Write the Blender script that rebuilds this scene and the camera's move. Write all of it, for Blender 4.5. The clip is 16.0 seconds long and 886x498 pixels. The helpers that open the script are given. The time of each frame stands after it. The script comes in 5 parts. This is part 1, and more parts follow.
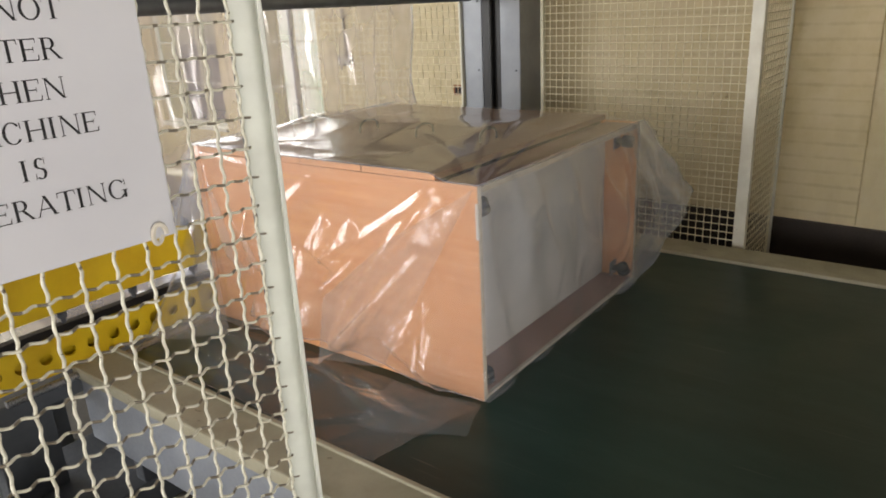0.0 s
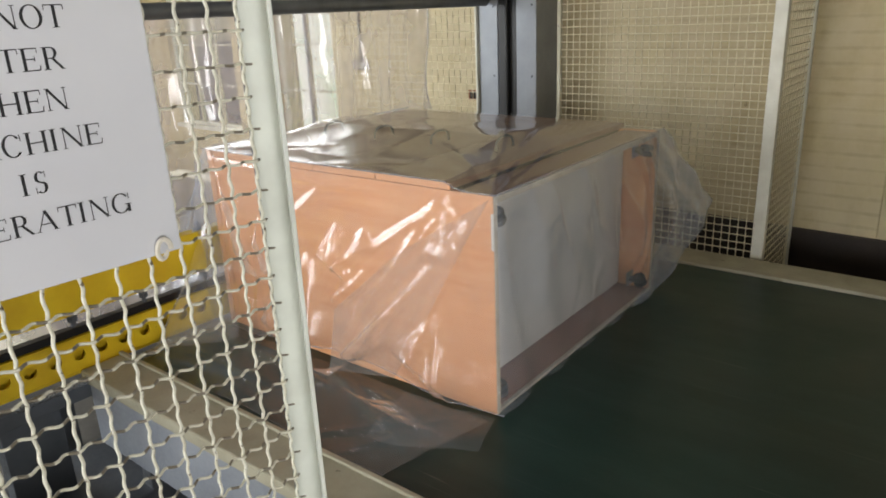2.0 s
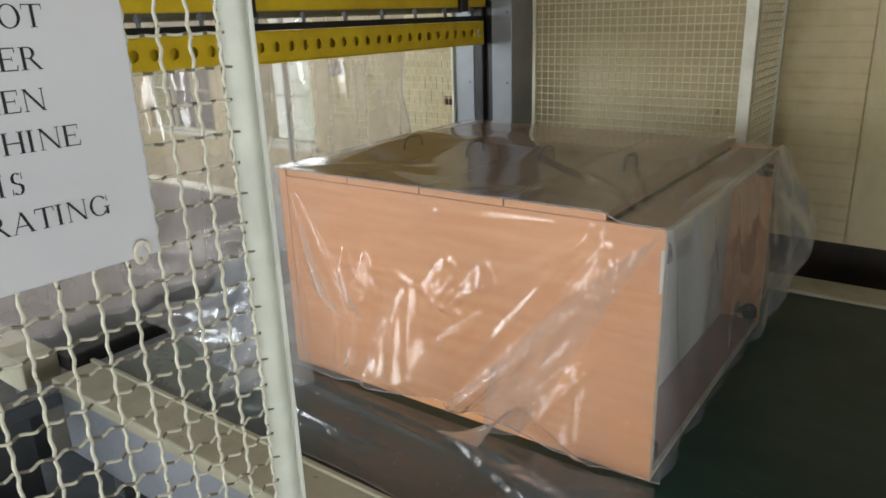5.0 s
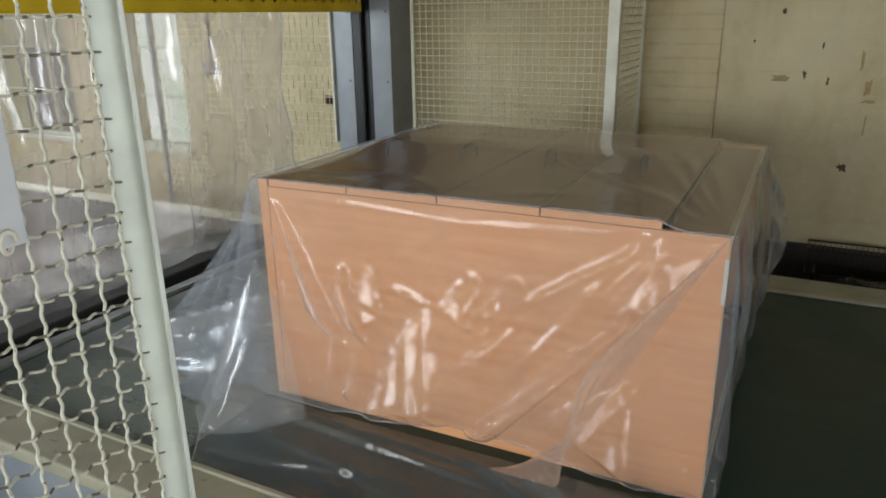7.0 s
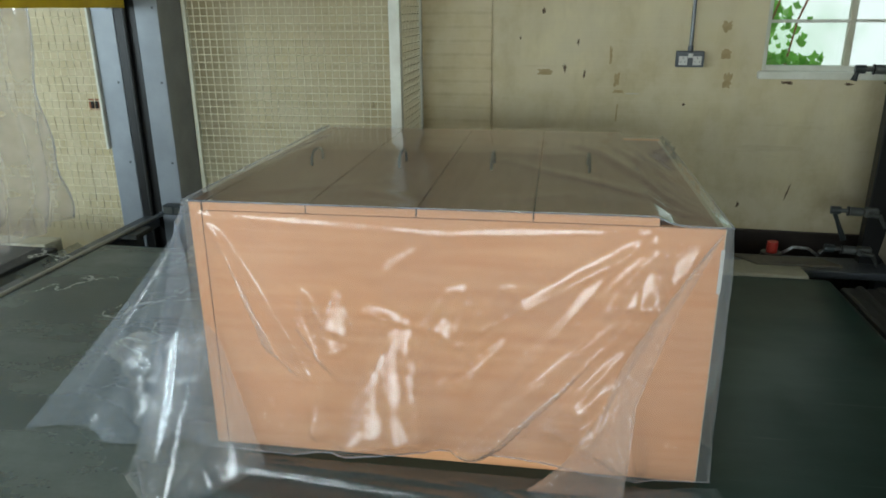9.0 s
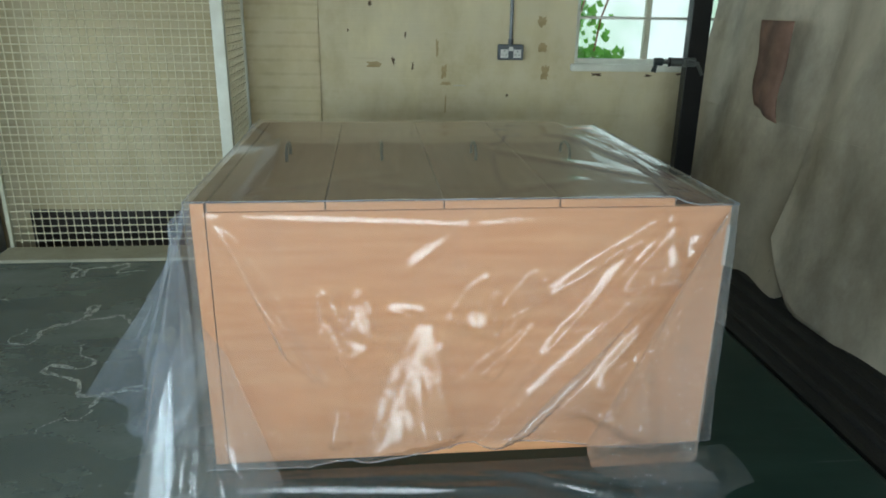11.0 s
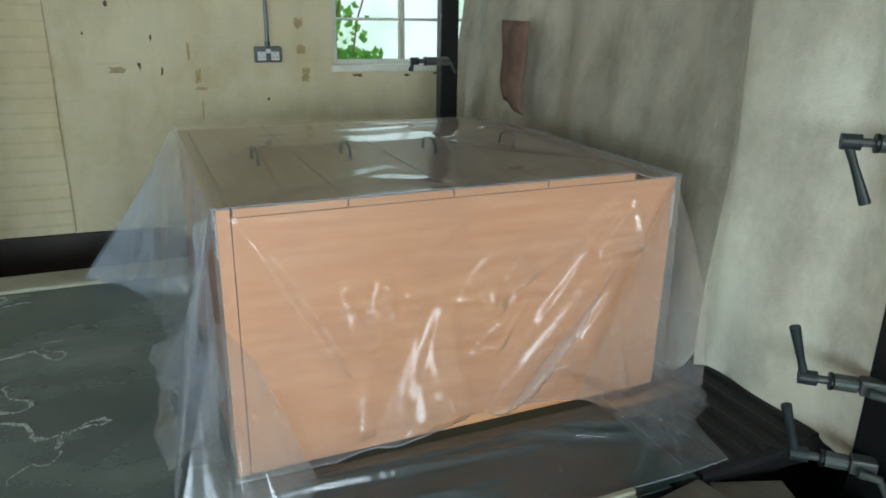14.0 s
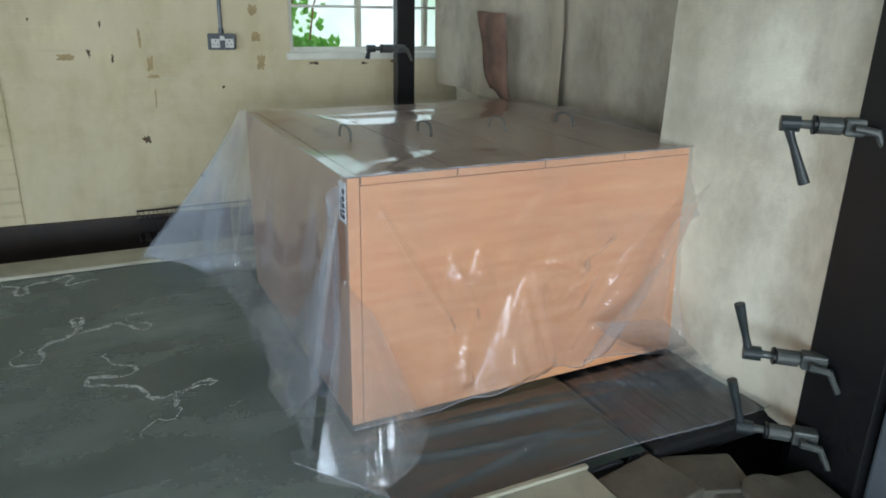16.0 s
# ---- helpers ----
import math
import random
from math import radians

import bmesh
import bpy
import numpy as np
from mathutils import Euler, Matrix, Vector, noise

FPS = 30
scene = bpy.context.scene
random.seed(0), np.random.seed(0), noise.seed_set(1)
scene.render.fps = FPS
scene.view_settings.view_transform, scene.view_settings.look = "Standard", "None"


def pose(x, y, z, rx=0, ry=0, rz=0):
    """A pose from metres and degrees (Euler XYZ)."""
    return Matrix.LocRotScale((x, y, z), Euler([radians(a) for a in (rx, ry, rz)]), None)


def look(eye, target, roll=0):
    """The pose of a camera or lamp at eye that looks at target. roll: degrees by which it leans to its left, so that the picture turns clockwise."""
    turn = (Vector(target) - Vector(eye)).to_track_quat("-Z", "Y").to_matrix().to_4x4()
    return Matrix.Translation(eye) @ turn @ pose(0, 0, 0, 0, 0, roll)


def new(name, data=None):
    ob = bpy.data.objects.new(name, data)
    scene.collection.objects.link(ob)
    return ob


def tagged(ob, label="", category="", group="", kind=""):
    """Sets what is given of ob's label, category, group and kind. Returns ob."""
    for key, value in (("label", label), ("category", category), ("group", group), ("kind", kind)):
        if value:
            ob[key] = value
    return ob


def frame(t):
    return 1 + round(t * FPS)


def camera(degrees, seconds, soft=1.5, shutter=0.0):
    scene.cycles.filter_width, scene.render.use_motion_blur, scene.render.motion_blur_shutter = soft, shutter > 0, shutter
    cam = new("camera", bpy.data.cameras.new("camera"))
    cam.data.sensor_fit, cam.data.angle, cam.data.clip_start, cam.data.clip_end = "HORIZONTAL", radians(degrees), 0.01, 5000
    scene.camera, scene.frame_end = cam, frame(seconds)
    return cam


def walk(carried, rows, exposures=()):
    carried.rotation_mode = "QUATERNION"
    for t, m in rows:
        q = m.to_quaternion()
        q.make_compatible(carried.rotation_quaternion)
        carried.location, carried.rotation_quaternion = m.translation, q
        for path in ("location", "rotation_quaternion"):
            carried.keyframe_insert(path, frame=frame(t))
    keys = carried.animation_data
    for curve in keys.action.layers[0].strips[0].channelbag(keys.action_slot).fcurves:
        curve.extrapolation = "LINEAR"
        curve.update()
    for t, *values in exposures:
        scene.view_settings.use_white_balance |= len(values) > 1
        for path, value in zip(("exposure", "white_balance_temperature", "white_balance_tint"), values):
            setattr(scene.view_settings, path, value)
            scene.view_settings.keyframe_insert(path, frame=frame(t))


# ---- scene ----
cam = camera(63.91, 16.0, soft=1.8)
walk(cam, [
    (0, pose(0.000, -0.000, 1.737, 71.06, 2.79, 36.94)),
    (0.5, pose(-0.002, 0.035, 1.738, 71.10, 2.58, 38.12)),
    (1, pose(-0.011, 0.047, 1.739, 71.21, 2.85, 38.68)),
    (1.5, pose(-0.024, 0.044, 1.740, 71.18, 2.52, 38.13)),
    (2, pose(-0.026, 0.032, 1.745, 71.36, 2.40, 38.14)),
    (2.5, pose(-0.033, 0.036, 1.741, 71.20, 2.48, 38.06)),
    (3, pose(-0.028, 0.040, 1.743, 71.54, 2.66, 38.01)),
    (3.5, pose(-0.030, 0.033, 1.746, 71.84, 2.45, 37.44)),
    (6, pose(-0.030, 0.005, 1.739, 71.90, 1.34, 34.04)),
    (6.5, pose(-0.008, -0.009, 1.735, 72.11, 1.02, 31.49)),
    (7, pose(-0.002, -0.010, 1.725, 71.75, 0.89, 26.95)),
    (7.5, pose(0.015, -0.011, 1.726, 71.12, 0.79, 23.13)),
    (8, pose(0.055, -0.002, 1.719, 71.27, 0.69, 20.08)),
    (8.5, pose(0.046, -0.013, 1.721, 71.31, 0.59, 15.44)),
    (9, pose(-0.043, -0.044, 1.738, 71.21, 0.46, 9.50)),
    (11.5, pose(-0.137, -0.049, 1.716, 70.91, -1.12, -7.46)),
    (12, pose(-0.104, -0.040, 1.735, 70.96, -1.26, -10.01)),
    (12.5, pose(-0.061, -0.058, 1.725, 71.26, -0.76, -12.84)),
    (13, pose(-0.061, -0.039, 1.722, 71.32, -0.17, -16.88)),
    (13.5, pose(-0.083, -0.031, 1.718, 71.39, -0.35, -21.75)),
    (14, pose(-0.078, -0.041, 1.710, 71.42, -0.89, -22.89)),
    (14.5, pose(-0.077, -0.041, 1.693, 71.45, -1.55, -23.36)),
    (15, pose(-0.071, -0.048, 1.689, 71.38, -1.43, -24.10)),
    (15.5, pose(-0.067, -0.058, 1.695, 71.20, -1.30, -24.93)),
    (16, pose(-0.060, -0.071, 1.693, 70.81, -1.15, -25.84)),
], [(0, 0.08, 7200, 16), (1.2, 0.08, 6950, 14), (3.5, 0.04, 6750, 11), (6, -0.26, 6600, 8), (7.5, -0.20, 6350, 6), (8.5, -0.06, 6000, -1), (9, -0.03, 5950, -2), (11.5, 0.04, 5650, -6), (14, 0.14, 5650, -3), (16, 0.33, 5600, 4)])
BELT = 0.55
BOX_TRACK = [(0, -2.452), (0.5, -2.451), (1, -2.450), (1.5, -2.446), (2, -2.447), (2.5, -2.444), (3, -2.334), (3.5, -2.220), (6, -1.667), (6.5, -1.557), (7, -1.450), (7.5, -1.330), (8, -1.205), (8.5, -1.104), (9, -0.989), (11.5, -0.471), (12, -0.354), (12.5, -0.247), (13, -0.141), (13.5, -0.051), (14, 0.057), (14.5, 0.166), (15, 0.276), (15.5, 0.384), (16, 0.490)]

# ---- light ----
world = bpy.data.worlds.new("world")
scene.world = world
world.use_nodes = True
wn = world.node_tree
sky = wn.nodes.new("ShaderNodeTexSky")
sky.sky_type = "NISHITA"
sky.sun_disc = False
sky.sun_elevation = radians(38)
sky.sun_rotation = radians(200)
wn.nodes["Background"].inputs[1].default_value = 0.15
wn.links.new(sky.outputs[0], wn.nodes["Background"].inputs[0])

sun_data = bpy.data.lights.new("sun", "SUN")
sun_data.energy, sun_data.angle, sun_data.color = 1.2, radians(12), (1.0, 0.95, 0.88)
sun = new("sun", sun_data)
sun.matrix_world = look((0, 0, 8), (2.2, 4.2, 2.0))


def window_lamp(name, eye, target, wide, high, watts, colour=(0.93, 0.97, 1.0)):
    """Sky light that comes in through one of the openings, some of them unseen."""
    data = bpy.data.lights.new(name, "AREA")
    data.shape, data.size, data.size_y, data.energy, data.color = "RECTANGLE", wide, high, watts, colour
    ob = new(name, data)
    ob.matrix_world = look(eye, target)
    return ob


window_lamp("daylight_south_windows", (-1.6, -3.84, 1.75), (-1.6, 0.6, 1.5), 5.6, 1.1, 190)
# Added light from an unseen east opening; brightens the cabinet's leading end and wall.
window_lamp("added_daylight_east", (5.98, -1.9, 1.6), (0, 1.6, 1.2), 2.4, 2.0, 260)
# Added light from an unseen west opening; brightens curtains, belt and trailing film.
window_lamp("added_daylight_west", (-7.62, -1.2, 1.9), (0, 0.6, 1.4), 3.4, 2.4, 320, (0.86, 0.94, 1.0))
window_lamp("daylight_north_window", (1.62, 4.02, 1.78), (1.4, 0, 1.2), 1.1, 0.7, 1.2)
window_lamp("daylight_west_window", (-5.0, 4.28, 1.6), (-4.8, 0, 1.2), 0.8, 1.6, 20)
window_lamp("daylight_far_west_window", (-6.6, 4.36, 1.6), (-6.0, 0, 1.2), 1.0, 1.6, 20)

# ---- materials ----
def srgb(r, g, b):
    f = lambda c: c / 12.92 if c <= 0.04045 else ((c + 0.055) / 1.055) ** 2.4
    return (f(r / 255), f(g / 255), f(b / 255), 1.0)


class Mat:
    """A node material with short helpers."""

    def __init__(self, name, rough=0.5, metal=0.0):
        self.m = bpy.data.materials.new(name)
        self.m.use_nodes = True
        self.t = self.m.node_tree
        self.b = self.t.nodes["Principled BSDF"]
        self.b.inputs["Roughness"].default_value = rough
        self.b.inputs["Metallic"].default_value = metal
        self.co = self.t.nodes.new("ShaderNodeTexCoord").outputs["Object"]

    def node(self, kind, **inputs):
        n = self.t.nodes.new(kind)
        for k, v in inputs.items():
            self.put(n.inputs[k.replace("_", " ")], v)
        return n

    def put(self, socket, v):
        if isinstance(v, bpy.types.NodeSocket):
            self.t.links.new(v, socket)
        else:
            socket.default_value = v

    def noise(self, scale, detail=4, rough=0.55, stretch=None, co=None):
        co = co or self.co
        if stretch:
            mp = self.node("ShaderNodeMapping", Vector=co)
            mp.inputs["Scale"].default_value = stretch
            co = mp.outputs[0]
        n = self.node("ShaderNodeTexNoise", Vector=co, Scale=scale, Detail=detail, Roughness=rough)
        return n.outputs["Fac"]

    def ramp(self, fac, *stops):
        n = self.node("ShaderNodeValToRGB", Fac=fac)
        e = n.color_ramp.elements
        while len(e) < len(stops):
            e.new(0.5)
        for el, (p, c) in zip(e, stops):
            el.position = p
            el.color = c if isinstance(c, tuple) else (c, c, c, 1)
        return n.outputs["Color"]

    def mix(self, fac, a, b, kind="MIX"):
        n = self.t.nodes.new("ShaderNodeMix")
        n.data_type, n.blend_type = "RGBA", kind
        self.put(n.inputs[0], fac)
        self.put(n.inputs[6], a)
        self.put(n.inputs[7], b)
        return n.outputs[2]

    def colour(self, c):
        self.put(self.b.inputs["Base Color"], c)
        return self

    def rough(self, r):
        self.put(self.b.inputs["Roughness"], r)
        return self

    def bump(self, height, strength=0.3, distance=0.01):
        n = self.node("ShaderNodeBump", Height=height, Strength=strength, Distance=distance)
        self.put(self.b.inputs["Normal"], n.outputs[0])
        return self


def painted(name, a, b, scale=6, rough=0.45, metal=0.0, chips=None, chip_at=0.66, bump=0.15):
    """Worn paint: two tones, fine grain, and chips of another colour."""
    m = Mat(name, rough, metal)
    c = m.mix(m.ramp(m.noise(scale, 5), (0.35, 0.0), (0.68, 1.0)), a, b)
    fine = m.noise(scale * 14, 3)
    if chips:
        spots = m.ramp(m.noise(scale * 3.1, 8, 0.7), (chip_at, 0.0), (chip_at + 0.03, 1.0))
        c = m.mix(spots, c, chips)
    m.colour(c).rough(m.ramp(fine, (0.3, rough - 0.08), (0.7, rough + 0.14))).bump(fine, bump, 0.002)
    return m.m


def wall_material(name="cream_painted_wall", coursed=False):
    m = Mat(name, 0.62)
    big = m.noise(0.9, 5)
    c = m.mix(m.ramp(big, (0.38, 0.0), (0.66, 1.0)), srgb(222, 209, 172), srgb(204, 190, 150))
    grime = m.ramp(m.noise(2.3, 7, 0.65, (1, 1, 0.4)), (0.40, 0.0), (0.66, 0.62))
    c = m.mix(grime, c, srgb(166, 148, 108))
    mottle = m.ramp(m.noise(5.5, 6, 0.62), (0.40, 0.0), (0.62, 0.7))
    c = m.mix(mottle, c, srgb(214, 202, 172))
    scuff = m.ramp(m.noise(4.0, 6, 0.7, (0.35, 1, 3.2)), (0.60, 0.0), (0.72, 0.4))
    c = m.mix(scuff, c, srgb(178, 160, 122))
    chip = m.ramp(m.noise(9.0, 7, 0.72, (1, 1, 0.7)), (0.705, 0.0), (0.72, 0.85))
    c = m.mix(chip, c, srgb(112, 92, 70))
    sep = m.node("ShaderNodeSeparateXYZ", Vector=m.co)
    course = m.node("ShaderNodeMath", Value=sep.outputs[2])
    course.operation = "MULTIPLY"
    course.inputs[1].default_value = 83.78
    wave = m.node("ShaderNodeMath", Value=course.outputs[0])
    wave.operation = "SINE"
    joint = m.ramp(wave.outputs[0], (0.0, 0.0), (0.08, 1.0))
    fine = m.noise(38, 4)
    if coursed:
        c = m.mix(m.ramp(m.noise(1.4, 5, 0.6), (0.40, 0.0), (0.70, 0.30)), c, srgb(190, 164, 116))
        up = m.node("ShaderNodeMath", Value=wave.outputs[0])
        up.operation = "MULTIPLY_ADD"
        up.inputs[1].default_value = 0.5
        up.inputs[2].default_value = 0.5
        c = m.mix(m.ramp(m.mix(0.45, up.outputs[0], m.noise(9, 5, 0.65)), (0.16, 0.30), (0.32, 0.0)), c, srgb(150, 130, 92))
    m.colour(c).bump(m.mix(0.5, joint, m.mix(0.7, fine, m.noise(5, 3))), 0.3, 0.006)
    return m.m


def belt_material():
    m = Mat("dark_green_rubber_belt", 0.4)
    m.b.inputs["Specular IOR Level"].default_value = 0.3
    c = m.mix(m.ramp(m.noise(1.6, 6), (0.35, 0.0), (0.7, 1.0)), srgb(12, 42, 38), srgb(22, 54, 49))
    film = m.ramp(m.noise(2.6, 7, 0.65, (0.5, 2.2, 1)), (0.45, 0.0), (0.85, 0.22))
    c = m.mix(film, c, srgb(76, 102, 96))
    scr = m.ramp(m.noise(26, 3, 0.5, (0.12, 3, 1)), (0.68, 0.0), (0.78, 0.22))
    c = m.mix(scr, c, srgb(120, 124, 120))
    fine = m.noise(160, 2)
    m.colour(c).rough(m.ramp(m.noise(3.1, 5), (0.3, 0.28), (0.7, 0.44))).bump(fine, 0.12, 0.002)
    return m.m


def veneer_material(name="beech_veneer", along=(0.35, 5, 5), a=srgb(222, 156, 108), b=srgb(232, 173, 126)):
    m = Mat(name, 0.42)
    grain = m.noise(7, 6, 0.6, along)
    c = m.mix(m.ramp(grain, (0.35, 0.0), (0.65, 1.0)), a, b)
    fleck = m.ramp(m.noise(60, 2, 0.5, (along[0] * 0.5, along[1], along[2])), (0.62, 0.0), (0.72, 0.4))
    c = m.mix(fleck, c, srgb(200, 134, 90))
    big = m.ramp(m.noise(1.2, 3), (0.35, 0.0), (0.7, 0.22))
    c = m.mix(big, c, srgb(208, 144, 100))
    m.colour(c).bump(grain, 0.04, 0.001)
    return m.m


def film_material(name="clear_plastic_film", least=0.09, most=0.20, tint=(0.85, 0.88, 0.93, 1), gloss_rough=0.11, sheen=0.62, crinkle=0.10):
    """Clear shrink film: mostly see-through, a thin milky haze and a wet gloss."""
    m = Mat(name, 0.08)
    t = m.t
    out = t.nodes["Material Output"]
    clear = m.node("ShaderNodeBsdfTransparent", Color=(0.96, 0.965, 0.97, 1))
    haze = m.node("ShaderNodeBsdfTranslucent", Color=tint)
    milk = m.node("ShaderNodeBsdfDiffuse", Color=tint)
    both = m.node("ShaderNodeMixShader", Fac=0.5)
    m.put(both.inputs[1], haze.outputs[0])
    m.put(both.inputs[2], milk.outputs[0])
    body = m.node("ShaderNodeMixShader", Fac=m.ramp(m.noise(3.5, 3), (0.3, least), (0.75, most)))
    m.put(body.inputs[1], clear.outputs[0])
    m.put(body.inputs[2], both.outputs[0])
    bump = m.node("ShaderNodeBump", Height=m.mix(0.3, m.noise(9, 2, 0.4, (1, 1, 0.6)), m.noise(17, 3, 0.5, (1.5, 1, 0.35))), Strength=crinkle, Distance=0.02)
    gloss = m.node("ShaderNodeBsdfGlossy", Color=(1, 1, 1, 1), Roughness=gloss_rough, Normal=bump.outputs[0])
    lw = m.node("ShaderNodeLayerWeight", Blend=0.5, Normal=bump.outputs[0])
    p = m.node("ShaderNodeMath", Value=lw.outputs["Facing"])
    p.operation = "POWER"
    p.inputs[1].default_value = 2.7
    amp = m.node("ShaderNodeMath", Value=p.outputs[0])
    amp.operation = "MULTIPLY_ADD"
    amp.inputs[1].default_value = sheen
    amp.inputs[2].default_value = 0.038
    top = m.node("ShaderNodeMixShader", Fac=amp.outputs[0])
    m.put(top.inputs[1], body.outputs[0])
    m.put(top.inputs[2], gloss.outputs[0])
    m.put(out.inputs[0], top.outputs[0])
    return m.m


def canvas_material(name, a, b, soot_to, soot_most):
    m = Mat(name, 0.85)
    c = m.mix(m.ramp(m.noise(1.3, 6, 0.6), (0.35, 0.0), (0.68, 1.0)), a, b)
    soot = m.ramp(m.noise(2.1, 8, 0.7, (1, 1, 0.7)), (0.44, 0.0), (0.64, soot_most))
    c = m.mix(soot, c, soot_to)
    cloud = m.ramp(m.noise(0.8, 8, 0.7, (1, 1.3, 0.8)), (0.42, 0.0), (0.60, 0.62 * soot_most))
    c = m.mix(cloud, c, soot_to)
    rub = m.ramp(m.noise(4, 6, 0.65, (1, 1.2, 0.7)), (0.52, 0.0), (0.75, 0.35))
    c = m.mix(rub, c, srgb(196, 190, 172))
    dots = m.ramp(m.noise(13, 6, 0.7), (0.7, 0.0), (0.73, 0.6))
    c = m.mix(dots, c, srgb(70, 62, 54))
    weave = m.noise(300, 1)
    m.colour(c).bump(m.mix(0.85, weave, m.noise(5, 6, 0.6)), 0.55, 0.02)
    return m.m


def glass_material():
    m = Mat("window_glass", 0.02)
    out = m.t.nodes["Material Output"]
    clear = m.node("ShaderNodeBsdfTransparent", Color=(0.93, 0.95, 0.94, 1))
    gloss = m.node("ShaderNodeBsdfGlossy", Roughness=0.03)
    mixed = m.node("ShaderNodeMixShader", Fac=0.06)
    m.put(mixed.inputs[1], clear.outputs[0])
    m.put(mixed.inputs[2], gloss.outputs[0])
    m.put(out.inputs[0], mixed.outputs[0])
    return m.m


def glow_material(name, colour, strength, scale=1.2):
    m = Mat(name, 1.0)
    c = m.mix(m.ramp(m.noise(scale, 5), (0.4, 0.0), (0.65, 1.0)), colour, (0.55, 0.72, 0.5, 1))
    m.colour((0, 0, 0, 1))
    m.put(m.b.inputs["Emission Color"], c)
    m.b.inputs["Emission Strength"].default_value = strength
    return m.m


WALL = wall_material()
WALL_COURSED = wall_material("cream_painted_brickwork", True)
BELT_MAT = belt_material()
VENEER = veneer_material()
VENEER_ACROSS = veneer_material("beech_veneer_across", (5, 0.35, 5))
# Darker and greyer than the beech of the side panels.
DRAWER_FACE = veneer_material("grey_brown_face", (5, 0.35, 5), srgb(138, 108, 90), srgb(152, 122, 102))
FILM = film_material("clear_plastic_film", 0.10, 0.24, (0.88, 0.88, 0.90, 1), 0.13, 0.62, 0.05)
FILM_HANG = film_material("hanging_film", 0.26, 0.50, (0.72, 0.62, 0.60, 1))
FILM_SKIRT = film_material("crumpled_film", 0.07, 0.16, (0.70, 0.80, 0.90, 1), 0.07, 0.22, 0.20)
FILM_END = film_material("hazy_end_film", 0.14, 0.30, (0.78, 0.84, 0.95, 1), 0.12, 0.55, 0.16)
FILM_DULL = film_material("dull_clear_film", 0.06, 0.16, (0.84, 0.88, 0.92, 1), 0.34, 0.16)
FILM_TOP = film_material("taut_clear_film", 0.05, 0.12, (0.86, 0.87, 0.9, 1), 0.10, 0.55, 0.04)
FILM_WING = film_material("doubled_clear_film", 0.14, 0.24, (0.90, 0.90, 0.92, 1), 0.10, 0.55, 0.10)
FILM_SLACK = film_material("slack_double_film", 0.16, 0.34, (0.76, 0.83, 0.98, 1))
CANVAS = canvas_material("sooty_canvas", srgb(204, 194, 174), srgb(172, 162, 143), srgb(98, 90, 78), 0.52)
CANVAS_PALE = canvas_material("pale_heat_stained_canvas", srgb(234, 230, 212), srgb(198, 191, 168), srgb(136, 124, 104), 0.5)
GLASS = glass_material()
OUTSIDE = glow_material("bright_hazy_outdoors", (1.0, 1.0, 0.97, 1), 1.25)
CONCRETE = painted("grey_concrete_floor", srgb(112, 108, 100), srgb(86, 82, 76), 2.5, 0.8, bump=0.3)
# The ceiling is unseen; its dark tone cuts bounced light on upward faces.
CEILING = painted("dark_grey_ceiling", srgb(128, 122, 114), srgb(104, 98, 92), 2, 0.8)
GREY_STEEL = painted("grey_painted_steel", srgb(150, 156, 164), srgb(134, 140, 148), 5, 0.38, 0.1, srgb(96, 92, 88), 0.73)
GREY_DARK = painted("dark_grey_steel", srgb(92, 96, 102), srgb(74, 78, 82), 5, 0.42, 0.2, srgb(60, 52, 46), 0.7)
CREAM_STEEL = painted("cream_painted_steel", srgb(204, 202, 180), srgb(184, 180, 156), 7, 0.42, 0.0, srgb(116, 104, 84), 0.665)
GATE_PAINT = painted("pale_grey_green_paint", srgb(204, 208, 199), srgb(184, 187, 178), 9, 0.4, 0.0, srgb(112, 104, 88), 0.71)
WIRE_PAINT = painted("cream_painted_wire", srgb(218, 217, 202), srgb(188, 184, 166), 30, 0.45, 0.0, srgb(98, 86, 68), 0.6)
FAR_WIRE = painted("yellowed_wire", srgb(246, 240, 214), srgb(230, 218, 182), 30, 0.5, 0.0, srgb(120, 104, 74), 0.64)
WHITE_PAINT = painted("chipped_white_paint", srgb(232, 232, 220), srgb(212, 210, 196), 8, 0.45, 0.0, srgb(120, 112, 98), 0.67)
YELLOW = painted("yellow_machine_paint", srgb(214, 184, 32), srgb(196, 162, 24), 7, 0.42, 0.0, srgb(92, 76, 34), 0.69)
BLACK = painted("black_steel", srgb(18, 18, 19), srgb(12, 12, 13), 8, 0.4, 0.2, srgb(70, 64, 60), 0.74)
RUBBER = painted("black_rubber", srgb(20, 20, 21), srgb(14, 14, 15), 14, 0.6)
SKIRTING = painted("dark_brown_skirting", srgb(52, 42, 36), srgb(38, 30, 26), 5, 0.5, 0.0, srgb(90, 76, 62), 0.7)
STEEL = painted("bright_steel", srgb(176, 178, 180), srgb(150, 152, 154), 14, 0.28, 0.9)
PIPE = painted("dull_steel_pipe", srgb(120, 124, 128), srgb(104, 106, 110), 9, 0.35, 0.6)
PAPER = painted("white_paper", srgb(216, 217, 222), srgb(208, 209, 215), 3, 0.55, bump=0.03)
INK = painted("black_ink", srgb(24, 24, 28), srgb(30, 30, 34), 12, 0.6)
WHITE_BOARD = painted("pale_grey_board", srgb(214, 212, 208), srgb(204, 202, 198), 4, 0.5, bump=0.04)
CLAMP_GREY = painted("grey_cast_metal", srgb(88, 90, 86), srgb(66, 68, 66), 18, 0.45, 0.3)
